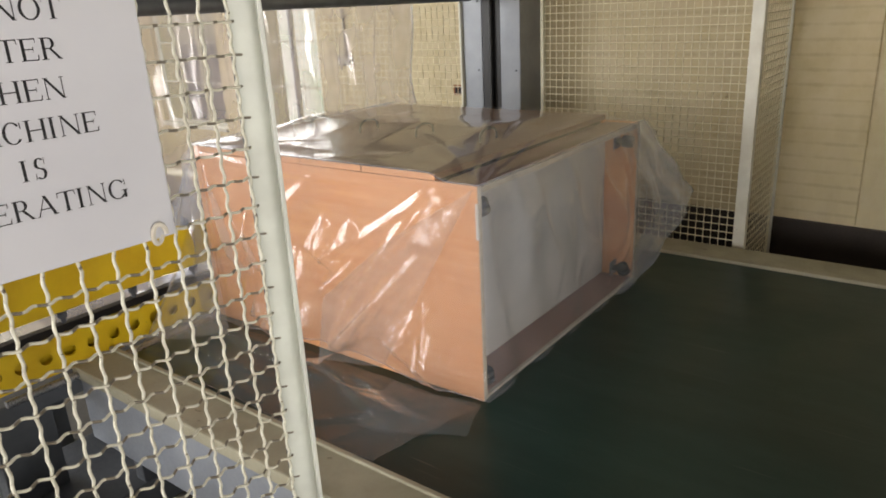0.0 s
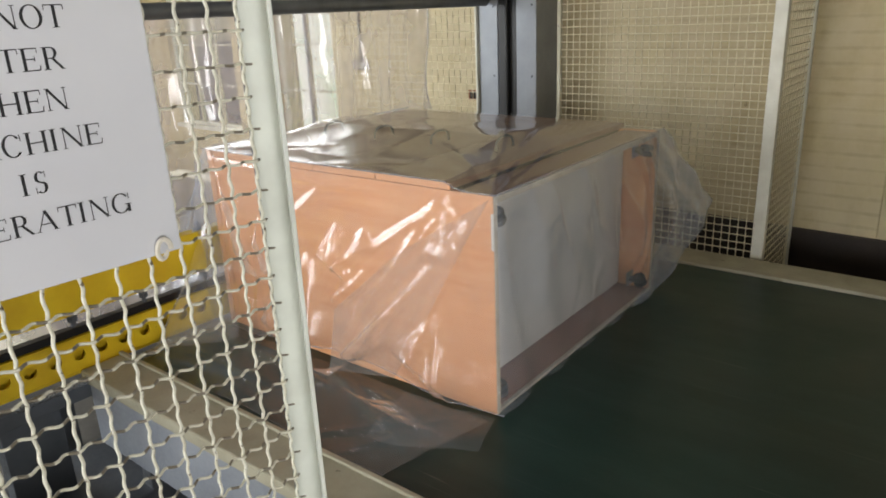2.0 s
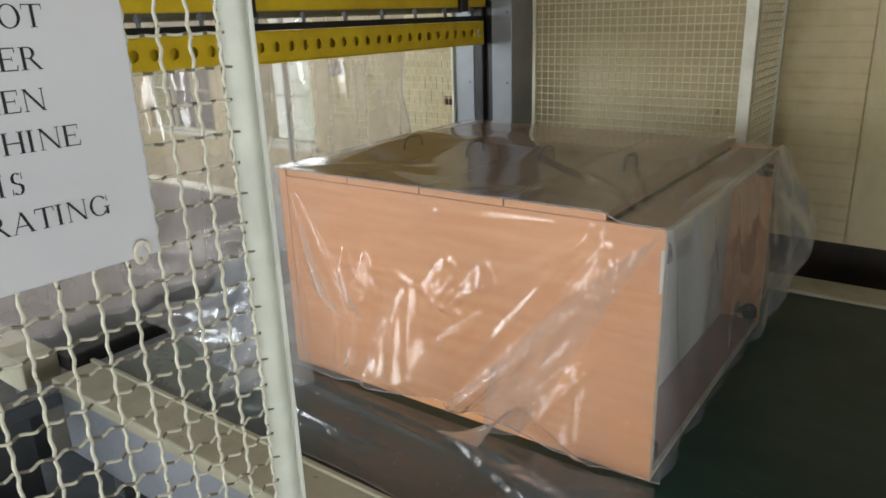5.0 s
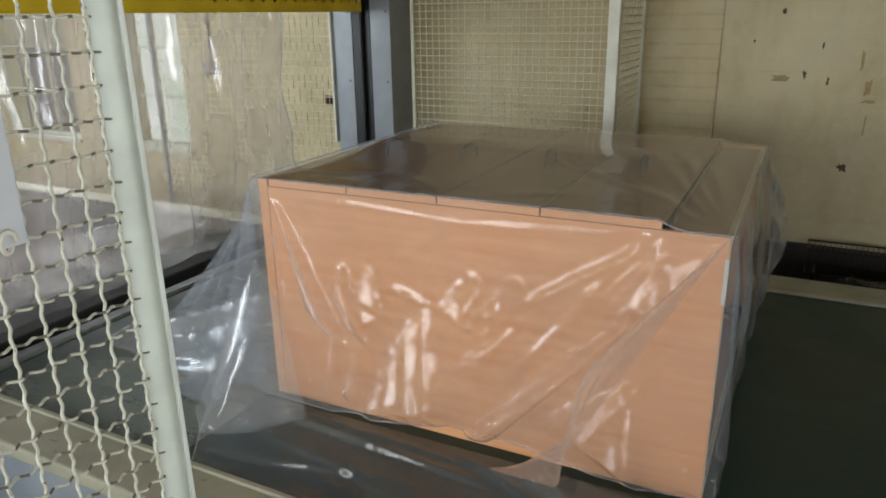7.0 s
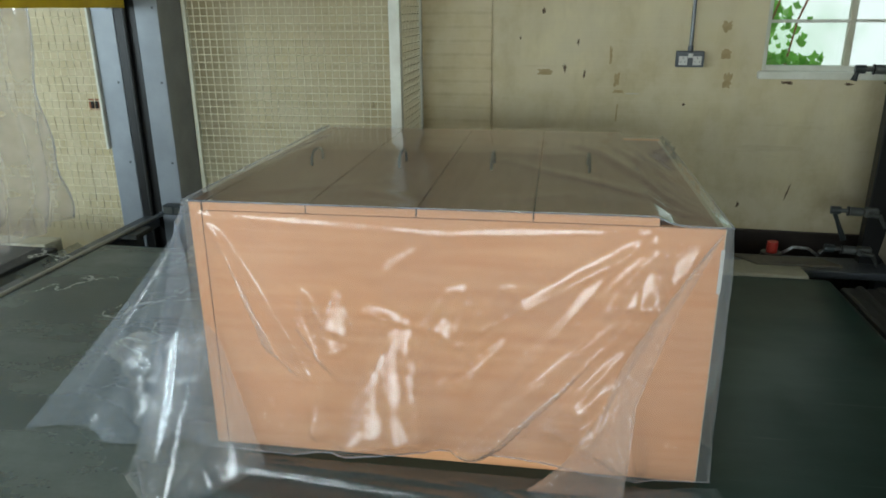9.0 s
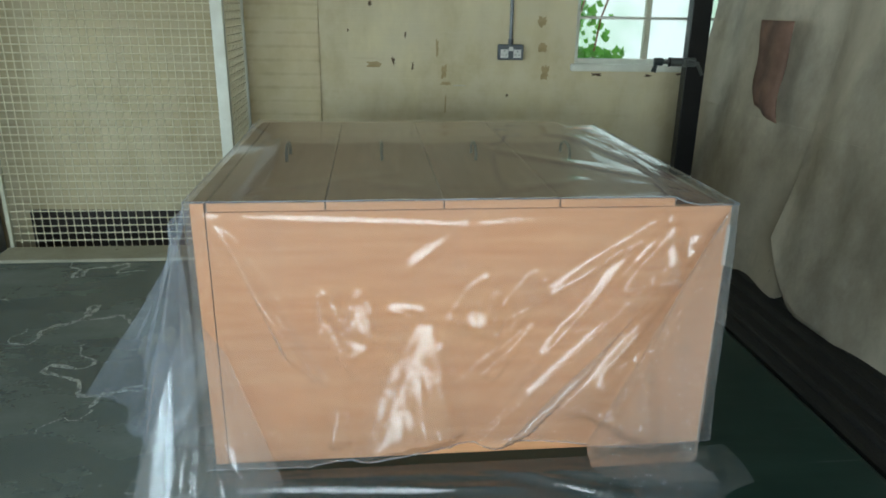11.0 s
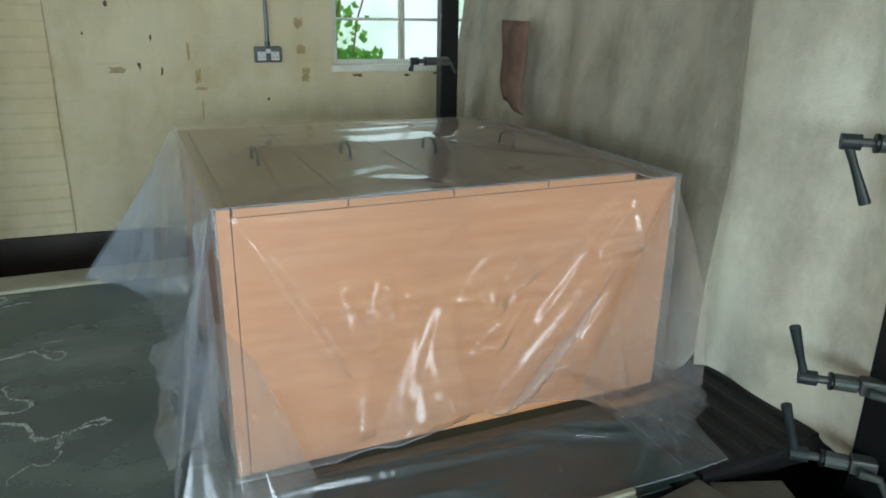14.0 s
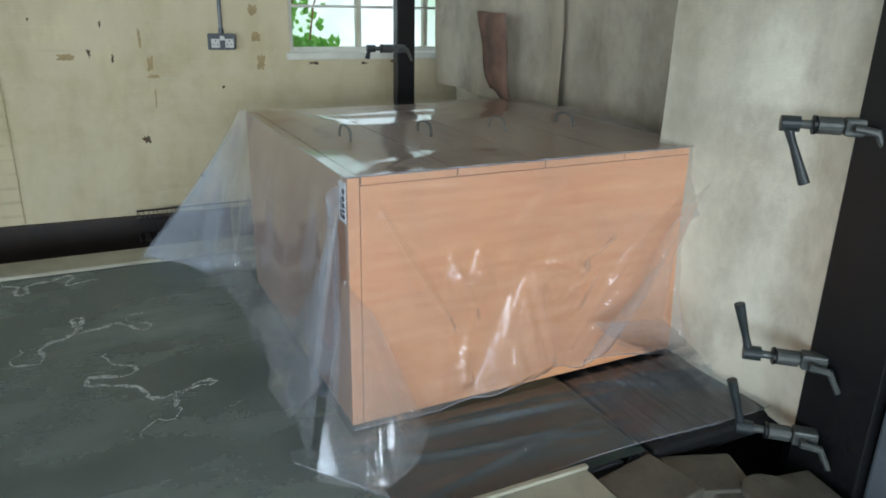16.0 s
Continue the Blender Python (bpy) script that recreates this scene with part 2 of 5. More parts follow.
LEVER = painted("dark_green_grey_lever", srgb(42, 49, 50), srgb(32, 38, 39), 18, 0.4)
PINK_PATCH = painted("brownish_cloth_patch", srgb(128, 100, 86), srgb(98, 76, 66), 9, 0.85)
BRICK = painted("red_air_brick", srgb(156, 98, 66), srgb(130, 80, 54), 20, 0.8)
# Near-black colour that stands in for shade in narrow gaps and slots.
SHADOW_GAP = painted("gap_shade", srgb(30, 24, 22), srgb(24, 20, 18), 10, 0.8)
def leaf_material():
    m = Mat("green_ivy_leaf", 0.5)
    c = m.mix(m.noise(9), srgb(160, 212, 100), srgb(112, 180, 70))
    m.colour(c)
    thin = m.node("ShaderNodeBsdfTranslucent", Color=c)
    both = m.node("ShaderNodeMixShader", Fac=0.6)
    m.put(both.inputs[1], m.b.outputs[0])
    m.put(both.inputs[2], thin.outputs[0])
    m.put(m.t.nodes["Material Output"].inputs[0], both.outputs[0])
    return m.m


LEAF = leaf_material()


def banded_wire_material():
    """Cream painted wire with dark brown bands at even spacing along it."""
    m = Mat("dark_banded_wire", 0.5)
    sep = m.node("ShaderNodeSeparateXYZ", Vector=m.co)
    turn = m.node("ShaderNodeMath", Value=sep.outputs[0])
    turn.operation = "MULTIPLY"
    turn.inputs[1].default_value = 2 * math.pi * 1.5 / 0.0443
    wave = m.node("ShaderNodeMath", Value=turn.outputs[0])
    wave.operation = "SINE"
    # Dark bands, one and a half to each mesh pitch, broken up by noise.
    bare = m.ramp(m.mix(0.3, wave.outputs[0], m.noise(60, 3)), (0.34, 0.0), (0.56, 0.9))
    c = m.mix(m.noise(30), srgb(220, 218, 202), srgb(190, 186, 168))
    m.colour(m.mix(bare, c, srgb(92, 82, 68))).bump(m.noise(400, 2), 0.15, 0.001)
    return m.m


BANDED_WIRE = banded_wire_material()
BLACK_PLASTIC = painted("shiny_black_plastic", srgb(20, 20, 22), srgb(14, 14, 15), 6, 0.2)
BROWN_BOARD = veneer_material("brown_back_board", (0.35, 5, 5), srgb(132, 94, 82), srgb(146, 108, 96))
CUT_EDGE = painted("pale_chipboard_edge", srgb(206, 196, 178), srgb(186, 174, 154), 30, 0.7)
TAN_PLATE = painted("dusty_grey_plate", srgb(100, 95, 82), srgb(78, 73, 63), 6, 0.65, 0.0, srgb(60, 56, 50), 0.64)
RED_CAP = painted("red_plastic", srgb(176, 54, 44), srgb(150, 44, 36), 10, 0.4)
def dust_material():
    m = Mat("pale_dust", 0.95)
    m.colour(m.mix(m.noise(30), srgb(222, 224, 218), srgb(190, 194, 188)))
    m.put(m.b.inputs["Alpha"], m.ramp(m.mix(0.5, m.noise(24, 5, 0.7), m.noise(110, 3, 0.6)), (0.38, 0.0), (0.58, 0.95)))
    return m.m


DUST = dust_material()


def veil_material():
    """A thin grey bloom of dust on the belt."""
    m = Mat("grey_dust_bloom", 0.7)
    m.colour(m.mix(m.noise(6), srgb(172, 180, 172), srgb(148, 156, 148)))
    m.put(m.b.inputs["Alpha"], m.mix(1.0, m.ramp(m.noise(1.7, 6, 0.6, (0.7, 1.6, 1)), (0.3, 0.27), (0.72, 0.68)), m.ramp(m.noise(60, 3), (0.3, 0.92), (0.7, 1.0)), "MULTIPLY"))
    return m.m


DUST_VEIL = veil_material()
BELT_DULL = painted("worn_black_belting", srgb(56, 58, 58), srgb(42, 44, 44), 3, 0.7)
TIE = painted("white_nylon", srgb(226, 220, 208), srgb(206, 200, 186), 20, 0.4)

# ---- building blocks ----
def block(bm, lo, hi, bevel=0.0, turn=None):
    """A box between two corners, its edges rounded off."""
    r = bmesh.ops.create_cube(bm, size=1.0)
    vs = r["verts"]
    mid, size = (Vector(lo) + Vector(hi)) / 2, Vector(hi) - Vector(lo)
    bmesh.ops.scale(bm, vec=size, verts=vs)
    if bevel:
        es = list({e for v in vs for e in v.link_edges})
        out = bmesh.ops.bevel(bm, geom=vs + es, offset=bevel, segments=2, profile=0.5, affect="EDGES")
        vs = list({v for f in out["faces"] for v in f.verts} | {v for v in vs if v.is_valid})
    if turn:
        bmesh.ops.transform(bm, matrix=turn, verts=vs)
    bmesh.ops.translate(bm, vec=mid, verts=vs)
    return vs


def rod(bm, a, b, r, sides=12, r2=None, caps=True):
    """A round bar from a to b."""
    a, b = Vector(a), Vector(b)
    d = b - a
    m = Matrix.Translation((a + b) / 2) @ d.to_track_quat("Z", "Y").to_matrix().to_4x4()
    bmesh.ops.create_cone(bm, cap_ends=caps, segments=sides, radius1=r, radius2=r if r2 is None else r2, depth=d.length, matrix=m)


def tube(bm, pts, r, sides=6):
    """A round wire along a line of points."""
    rings = []
    pts = [Vector(p) for p in pts]
    for i, p in enumerate(pts):
        d = (pts[min(i + 1, len(pts) - 1)] - pts[max(i - 1, 0)]).normalized()
        q = d.to_track_quat("Z", "Y")
        rings.append([bm.verts.new(p + q @ Vector((r * math.cos(6.2832 * k / sides), r * math.sin(6.2832 * k / sides), 0))) for k in range(sides)])
    for a, b in zip(rings, rings[1:]):
        for k in range(sides):
            bm.faces.new((a[k], a[(k + 1) % sides], b[(k + 1) % sides], b[k]))
    bm.faces.new(rings[0][::-1])
    bm.faces.new(rings[-1])


def sheet(bm, nu, nv, f, hem=0.0):
    """A grid of points f(i/nu, j/nv); a hem makes the outermost rows narrow."""
    def at(i, n):
        return i / n if not hem or i in (0, n) else hem + (i - 1) / (n - 2) * (1 - 2 * hem)
    g = [[bm.verts.new(f(at(i, nu), at(j, nv))) for j in range(nv + 1)] for i in range(nu + 1)]
    for i in range(nu):
        for j in range(nv):
            bm.faces.new((g[i][j], g[i + 1][j], g[i + 1][j + 1], g[i][j + 1]))


def part(name, bm, material, parent=None, label="", smooth=False):
    """Link a bmesh as one mesh object, under a thing where one is given."""
    me = bpy.data.meshes.new(name)
    bm.normal_update()
    bm.to_mesh(me)
    bm.free()
    me.materials.append(material)
    if smooth:
        me.shade_smooth()
    ob = new(name, me)
    ob.parent = parent
    if label:
        ob["label"] = label
    return ob


def solid(name, lo, hi, material, parent=None, bevel=0.003, label=""):
    bm = bmesh.new()
    block(bm, lo, hi, bevel)
    return part(name, bm, material, parent, label)


def bar(name, a, b, r, material, parent=None, sides=14, label="", r2=None):
    bm = bmesh.new()
    rod(bm, a, b, r, sides, r2)
    return part(name, bm, material, parent, label, smooth=False)


def thing(name, label, category, group="", m=None):
    ob = new(name)
    ob.empty_display_size = 0.1
    if m is not None:
        ob.matrix_basis = m
    return tagged(ob, label, category, group)


def structure(ob, label=""):
    return tagged(ob, label, "", "", "structure")


# Roman capitals: advance of each letter, in cap heights
ADVANCE = {"A": 1.09, "C": 1.0, "D": 1.09, "E": 0.92, "G": 1.09, "H": 1.09, "I": 0.5, "M": 1.34, "N": 1.09, "O": 1.09, "P": 0.84, "R": 1.0, "S": 0.84, "T": 0.92, "W": 1.43, " ": 0.38}
THICK, THIN = 0.145, 0.05


class Capital:
    """One roman capital with thick and thin strokes and bracketed feet, drawn as flat polygons of cap height 1."""

    def __init__(self, ch):
        self.polys = []
        a = ADVANCE[ch]
        left, right = 0.10, a - 0.10
        if ch in "DEHIPR":
            self.stem(left + 0.10)
        if ch == "H":
            self.stem(right - 0.10)
            self.box(left + 0.1, 0.47, right - 0.1, 0.53)
        if ch == "E":
            self.box(left + 0.1, 0.0, right, THIN)
            self.box(left + 0.1, 0.95, right - 0.03, 1.0)
            self.box(left + 0.1, 0.49, right - 0.18, 0.54)
            self.poly((right - 0.05, 0.0), (right, 0.0), (right + 0.04, 0.25), (right, 0.25))
            self.poly((right - 0.06, 1.0), (right - 0.03, 1.0), (right - 0.02, 0.78), (right - 0.06, 0.78))
            self.box(right - 0.20, 0.40, right - 0.17, 0.63)
        if ch == "T":
            self.stem(a / 2, top=False)
            self.box(0.03, 0.95, a - 0.03, 1.0)
            self.poly((0.03, 1.0), (0.08, 1.0), (0.05, 0.76), (0.02, 0.76))
            self.poly((a - 0.08, 1.0), (a - 0.03, 1.0), (a - 0.02, 0.76), (a - 0.05, 0.76))
        if ch == "D":
            self.arc(left + 0.3, 0.5, right - left - 0.28, 0.5, -90, 90)
            self.box(left + 0.1, 0.0, left + 0.32, THIN)
            self.box(left + 0.1, 0.95, left + 0.32, 1.0)
        if ch in "PR":
            self.arc(left + 0.34, 0.74, 0.27, 0.26, -90, 90)
            self.box(left + 0.1, 0.95, left + 0.36, 1.0)
            self.box(left + 0.1, 0.48, left + 0.36, 0.53)
        if ch == "R":
            self.stroke(left + 0.38, 0.50, right - 0.02, 0.0, THICK)
            self.foot(right - 0.02, 0.0, 0.10)
        if ch == "N":
            self.stem(left + 0.07, THIN)
            self.stem(right - 0.07, THIN)
            self.stroke(left + 0.06, 1.0, right - 0.07, 0.0, THICK)
        if ch == "M":
            self.stem(left + 0.07, THIN)
            self.stem(right - 0.10)
            self.stroke(left + 0.08, 1.0, a / 2 - 0.02, 0.0, THICK)
            self.stroke(right - 0.10, 1.0, a / 2, 0.0, THIN)
        if ch == "A":
            self.stroke(a / 2, 1.0, 0.14, 0.0, THIN)
            self.stroke(a / 2 - 0.02, 1.0, a - 0.16, 0.0, THICK)
            self.box(0.30, 0.32, a - 0.32, 0.37)
            self.foot(0.14, 0.0, 0.10)
            self.foot(a - 0.15, 0.0, 0.13)
        if ch == "W":
            for x, y, w in ((0.14, 0.46, THICK), (0.72, 1.02, THICK)):
                self.stroke(x, 1.0, y, 0.0, w)
            for x, y, w in ((0.76, 0.47, THIN), (1.29, 1.03, THIN)):
                self.stroke(x, 1.0, y, 0.0, w)
            for x in (0.14, 0.71, 1.29):
                self.foot(x, 0.965, 0.12)
        if ch in "OCG":
            k = (0, 360) if ch == "O" else (38, 322)
            self.arc(a / 2, 0.5, a / 2 - 0.07, 0.52, *k)
        if ch in "CG":
            self.poly((right - 0.06, 0.98), (right - 0.02, 0.98), (right, 0.68), (right - 0.05, 0.68))
        if ch == "G":
            self.box(right - 0.13, 0.02, right - 0.13 + THICK, 0.42)
            self.box(right - 0.24, 0.40, right + 0.08, 0.44)
        if ch == "S":
            self.arc(a / 2, 0.745, 0.25, 0.27, 40, 250)
            self.arc(a / 2, 0.265, 0.27, 0.285, -140, 70)
            self.stroke(a / 2 - 0.21, 0.62, a / 2 + 0.22, 0.38, THICK)
            self.box(right - 0.12, 0.70, right - 0.085, 1.0)
            self.box(left + 0.06, 0.0, left + 0.095, 0.30)

    def poly(self, *pts):
        self.polys.append(pts)

    def box(self, x0, y0, x1, y1):
        self.poly((x0, y0), (x1, y0), (x1, y1), (x0, y1))

    def foot(self, x, y, half):
        self.box(x - half, y, x + half, y + 0.035)

    def stem(self, x, wide=THICK, top=True):
        self.box(x - wide / 2, 0.0, x + wide / 2, 1.0)
        self.foot(x, 0.0, wide / 2 + 0.08)
        if top:
            self.foot(x, 0.965, wide / 2 + 0.08)

    def stroke(self, x0, y0, x1, y1, wide):
        self.poly((x0 - wide / 2, y0), (x1 - wide / 2, y1), (x1 + wide / 2, y1), (x0 + wide / 2, y0))

    def arc(self, cx, cy, a, b, lo, hi):
        """Part of an oval, thick at its sides and thin at its top and bottom."""
        n = max(8, int(abs(hi - lo) / 12))
        q = [radians(lo + (hi - lo) * i / n) for i in range(n + 1)]
        for i in range(n):
            pts = [(cx + a * math.cos(k), cy + b * math.sin(k)) for k in (q[i], q[i + 1])]
            pts += [(cx + (a - THICK) * math.cos(k), cy + (b - THIN) * math.sin(k)) for k in (q[i + 1], q[i])]
            self.poly(*pts)


def writing(name, text, cap, m, parent, material=None):
    """A centred line of roman capitals as a thin mesh."""
    bm = bmesh.new()
    x = -sum(ADVANCE[c] for c in text) / 2
    for c in text:
        for k, pts in enumerate(Capital(c).polys if c != " " else ()):
            bm.faces.new([bm.verts.new(((x + px) * cap, py * cap, 0.00002 * k)) for px, py in pts])
        x += ADVANCE[c]
    bmesh.ops.recalc_face_normals(bm, faces=bm.faces)
    ob = part(name, bm, material or INK, parent)
    ob.matrix_basis = m
    return ob


# ---- the hall ----
WALL_YAW = -2.76
ON_WALL = pose(0, 4.11, 0, 0, 0, WALL_YAW)   # x along the wall, y into it, z up from the floor


def wall_with_openings(name, length_lo, length_hi, high, openings, m, thick=0.25):
    """A wall in piers and bands round its openings (x0, x1, z0, z1)."""
    bm = bmesh.new()
    xs = sorted({length_lo, length_hi, *[o[0] for o in openings], *[o[1] for o in openings]})
    for a, b in zip(xs, xs[1:]):
        here = [o for o in openings if o[0] <= a + 1e-6 and o[1] >= b - 1e-6]
        z = 0.0
        for o in sorted(here, key=lambda q: q[2]):
            if o[2] > z:
                block(bm, (a, 0, z), (b, thick, o[2]))
            z = o[3]
        if z < high:
            block(bm, (a, 0, z), (b, thick, high))
    ob = part(name, bm, WALL)
    ob.matrix_basis = m
    return structure(ob)


ROOM_HIGH = 3.7
NORTH = [(0.985, 2.25, BELT + 0.85, BELT + 1.62), (-5.42, -4.60, BELT + 0.12, BELT + 2.2), (-7.3, -6.1, BELT + 0.12, BELT + 2.2)]
wall_with_openings("wall_north", -10, 6.4, ROOM_HIGH, NORTH, ON_WALL)
SOUTH = [(-4.4, 1.2, 1.2, 2.3), (3.0, 4.2, 1.3, 2.5)]
wall_with_openings("wall_south", -10.2, 6.4, ROOM_HIGH, [(-b, -a, c, d) for a, b, c, d in SOUTH], pose(0, -4.0, 0, 0, 0, 180))
# Unseen end walls, each with an opening made for the added side light.
wall_with_openings("wall_west", -4.3, 4.9, ROOM_HIGH, [(-2.9, 0.5, 0.7, 3.1)], pose(-7.8, 0, 0, 0, 0, 90))
wall_with_openings("wall_east", -4.9, 4.3, ROOM_HIGH, [(0.7, 3.1, 0.6, 2.6)], pose(6.2, 0, 0, 0, 0, -90))
structure(solid("floor", (-10.2, -4.2, -0.15), (6.4, 4.9, 0), CONCRETE, bevel=0))
structure(solid("ceiling", (-10.2, -4.2, ROOM_HIGH), (6.4, 4.9, ROOM_HIGH + 0.15), CEILING, bevel=0))
ob = solid("ground", (-60, -60, -0.4), (60, 60, -0.2), CONCRETE, bevel=0)
structure(ob)
sk = solid("baseboard", (-2.2, -0.03, 0.0), (6.3, -0.001, BELT - 0.02), SKIRTING, bevel=0.004)
sk.matrix_basis = ON_WALL
structure(sk)


def steel_window(name, x0, x1, z0, z1, cols, bars_z, depth=0.05):
    """A steel window: frame, glazing bars, panes and a painted sill."""
    w = new(name)
    w.matrix_basis = ON_WALL
    structure(w)
    f = bmesh.new()
    for lo, hi in (((x0, depth, z0), (x0 + 0.03, depth + 0.04, z1)), ((x1 - 0.03, depth, z0), (x1, depth + 0.04, z1)),
                   ((x0 + 0.03, depth, z0), (x1 - 0.03, depth + 0.04, z0 + 0.03)), ((x0 + 0.03, depth, z1 - 0.03), (x1 - 0.03, depth + 0.04, z1))):
        block(f, lo, hi, 0.004)
    part("window_frame", f, WHITE_PAINT, w)
    step = (x1 - x0) / cols
    for i in range(1, cols):
        x = x0 + step * i
        solid("mullion", (x - 0.016, depth + 0.002, z0 + 0.03), (x + 0.016, depth + 0.038, z1 - 0.03), CREAM_STEEL, w)
    for z in bars_z:
        solid("glazing_bar", (x0 + 0.03, depth + 0.006, z - 0.008), (x1 - 0.03, depth + 0.034, z + 0.008), WHITE_PAINT, w)
    for i in range(cols):
        p = solid("pane", (x0 + step * i + 0.018, depth + 0.018, z0 + 0.03), (x0 + step * (i + 1) - 0.018, depth + 0.022, z1 - 0.03), GLASS, w, bevel=0)
        p.visible_shadow = False
    solid("window_sill", (x0 - 0.02, -0.035, z0 - 0.035), (x1 + 0.02, depth, z0 + 0.004), WHITE_PAINT, w, 0.006)
    return w


steel_window("window_1", 0.985, 2.25, BELT + 0.85, BELT + 1.62, 3, [BELT + 1.105, BELT + 1.36])
steel_window("window_2", -5.42, -4.60, BELT + 0.12, BELT + 2.2, 2, [BELT + 0.55, BELT + 0.95, BELT + 1.4])
steel_window("window_3", -7.3, -6.1, BELT + 0.12, BELT + 2.2, 3, [BELT + 0.55, BELT + 0.95, BELT + 1.4])
bk = solid("backdrop", (-9, 2.2, -0.1), (6, 2.25, 4.5), OUTSIDE, bevel=0)
bk.matrix_basis = ON_WALL
structure(bk)


# ---- ivy outside the window ----
def ivy():
    plant = thing("ivy", "bright green ivy growing up outside the steel window", "plant", m=ON_WALL)
    rng = random.Random(4)
    stem = bmesh.new()
    for x, lean in ((0.98, 0.05), (1.02, 0.22), (1.12, 0.32)):
        tube(stem, [(x + lean * k / 8 + 0.02 * math.sin(k * 1.7), 0.42 + 0.02 * math.cos(k), BELT + 0.5 + 0.2 * k) for k in range(9)], 0.006)
    part("stem", stem, BRICK, plant)
    leaves = bmesh.new()
    for i in range(420):
        z = BELT + 0.6 + 1.5 * rng.random()
        x = 0.93 + abs(rng.gauss(0, 0.13)) + (0.1 * rng.random() if z < BELT + 1.1 else 0)
        if rng.random() < 0.14:
            x, z = 1.05 + 0.34 * rng.random(), BELT + 0.82 + 0.1 * rng.random()
        s = rng.uniform(0.018, 0.042)
        m = Matrix.Translation((x, 0.42 + rng.uniform(-0.08, 0.1), z)) @ Euler((rng.uniform(0.6, 2.1), rng.uniform(-0.6, 0.6), rng.uniform(-0.8, 0.8))).to_matrix().to_4x4()
        pts = [(0, -1, 0), (0.55, -0.75, 0.1), (0.95, -0.1, 0.15), (0.45, 0.2, 0), (0, 1.05, -0.1), (-0.45, 0.2, 0), (-0.95, -0.1, 0.15), (-0.55, -0.75, 0.1)]
        vs = [leaves.verts.new(m @ (Vector(p) * s)) for p in pts]
        c = leaves.verts.new(m @ Vector((0, -0.1 * s, -0.12 * s)))
        for k in range(8):
            leaves.faces.new((vs[k], vs[(k + 1) % 8], c))
    tagged(part("foliage", leaves, LEAF, plant), kind="stuff")


ivy()


# ---- fittings on the wall ----
def twin_socket(x, z, label):
    s = thing("wall_socket", label, "socket", m=ON_WALL @ Matrix.Translation((x, 0, z)))
    bm = bmesh.new()
    block(bm, (-0.072, -0.042, -0.042), (0.072, -0.001, 0.042), 0.006)
    part("back_box", bm, GREY_DARK, s)
    solid("faceplate", (-0.068, -0.047, -0.038), (0.068, -0.043, 0.038), GREY_DARK, s, 0.001)
    for dx in (-0.036, 0.036):
        solid("outlet", (dx - 0.022, -0.049, -0.03), (dx + 0.022, -0.0475, 0.016), WHITE_BOARD, s, 0.0005)
        for hx, hz, w, h in ((0, 0.006, 0.004, 0.008), (-0.011, -0.014, 0.007, 0.004), (0.011, -0.014, 0.007, 0.004)):
            solid("slot", (dx + hx - w / 2, -0.0505, hz - h / 2), (dx + hx + w / 2, -0.0495, hz + h / 2), BLACK, s, 0)
    solid("switch", (-0.012, -0.052, 0.008), (0.012, -0.0475, 0.03), WHITE_BOARD, s, 0.001)
    bar("conduit", (0, -0.014, 0.042), (0, -0.014, 1.9), 0.01, PIPE, s)
    bar("gland", (0, -0.014, 0.042), (0, -0.014, 0.07), 0.014, GREY_DARK, s)


twin_socket(0.613, BELT + 0.915, "grey metal-clad twin socket with steel conduit on the cream wall")
twin_socket(-4.25, BELT + 0.80, "dark metal-clad socket with conduit on the wall behind the film")

vent = thing("air_brick", "small terracotta air brick set in the painted wall", "vent", m=ON_WALL @ Matrix.Translation((-3.03, 0, BELT + 0.60)))
solid("frame", (-0.11, -0.008, -0.036), (0.11, -0.001, 0.036), BRICK, vent, 0.002)
# Slots are near-black strips in place of shaded holes.
for i in range(6):
    solid("slot", (-0.095 + i * 0.033, -0.0105, -0.024), (-0.072 + i * 0.033, -0.0085, 0.024), SHADOW_GAP, vent, 0)


def wall_scar(x, z, w, h, turn, material, label):
    """A flake, tape remnant or stain with its own ragged outline."""
    rng = random.Random(int(x * 977 + z * 331))
    bm = bmesh.new()
    n = 22
    w, h = 0.78 * w, 0.78 * h
    ring = []
    for k in range(n):
        a = 6.2832 * k / n
        r = rng.uniform(0.35, 1.1)
        if material is not FLAKE:
            r = rng.uniform(0.55, 1.05) / max(abs(math.cos(a)), abs(math.sin(a)))
        ring.append(bm.verts.new((w / 2 * r * math.cos(a), -0.0035, h / 2 * r * math.sin(a))))
    f = bm.faces.new(ring)
    ext = bmesh.ops.extrude_face_region(bm, geom=[f])
    bmesh.ops.translate(bm, vec=(0, 0.003, 0), verts=[v for v in ext["geom"] if isinstance(v, bmesh.types.BMVert)])
    bmesh.ops.recalc_face_normals(bm, faces=bm.faces)
    ob = part("wall_scar", bm, material)
    ob.matrix_basis = ON_WALL @ pose(x, 0, z, 0, turn, 0)
    tagged(ob, label, "wall mark", "marks on the cream wall")


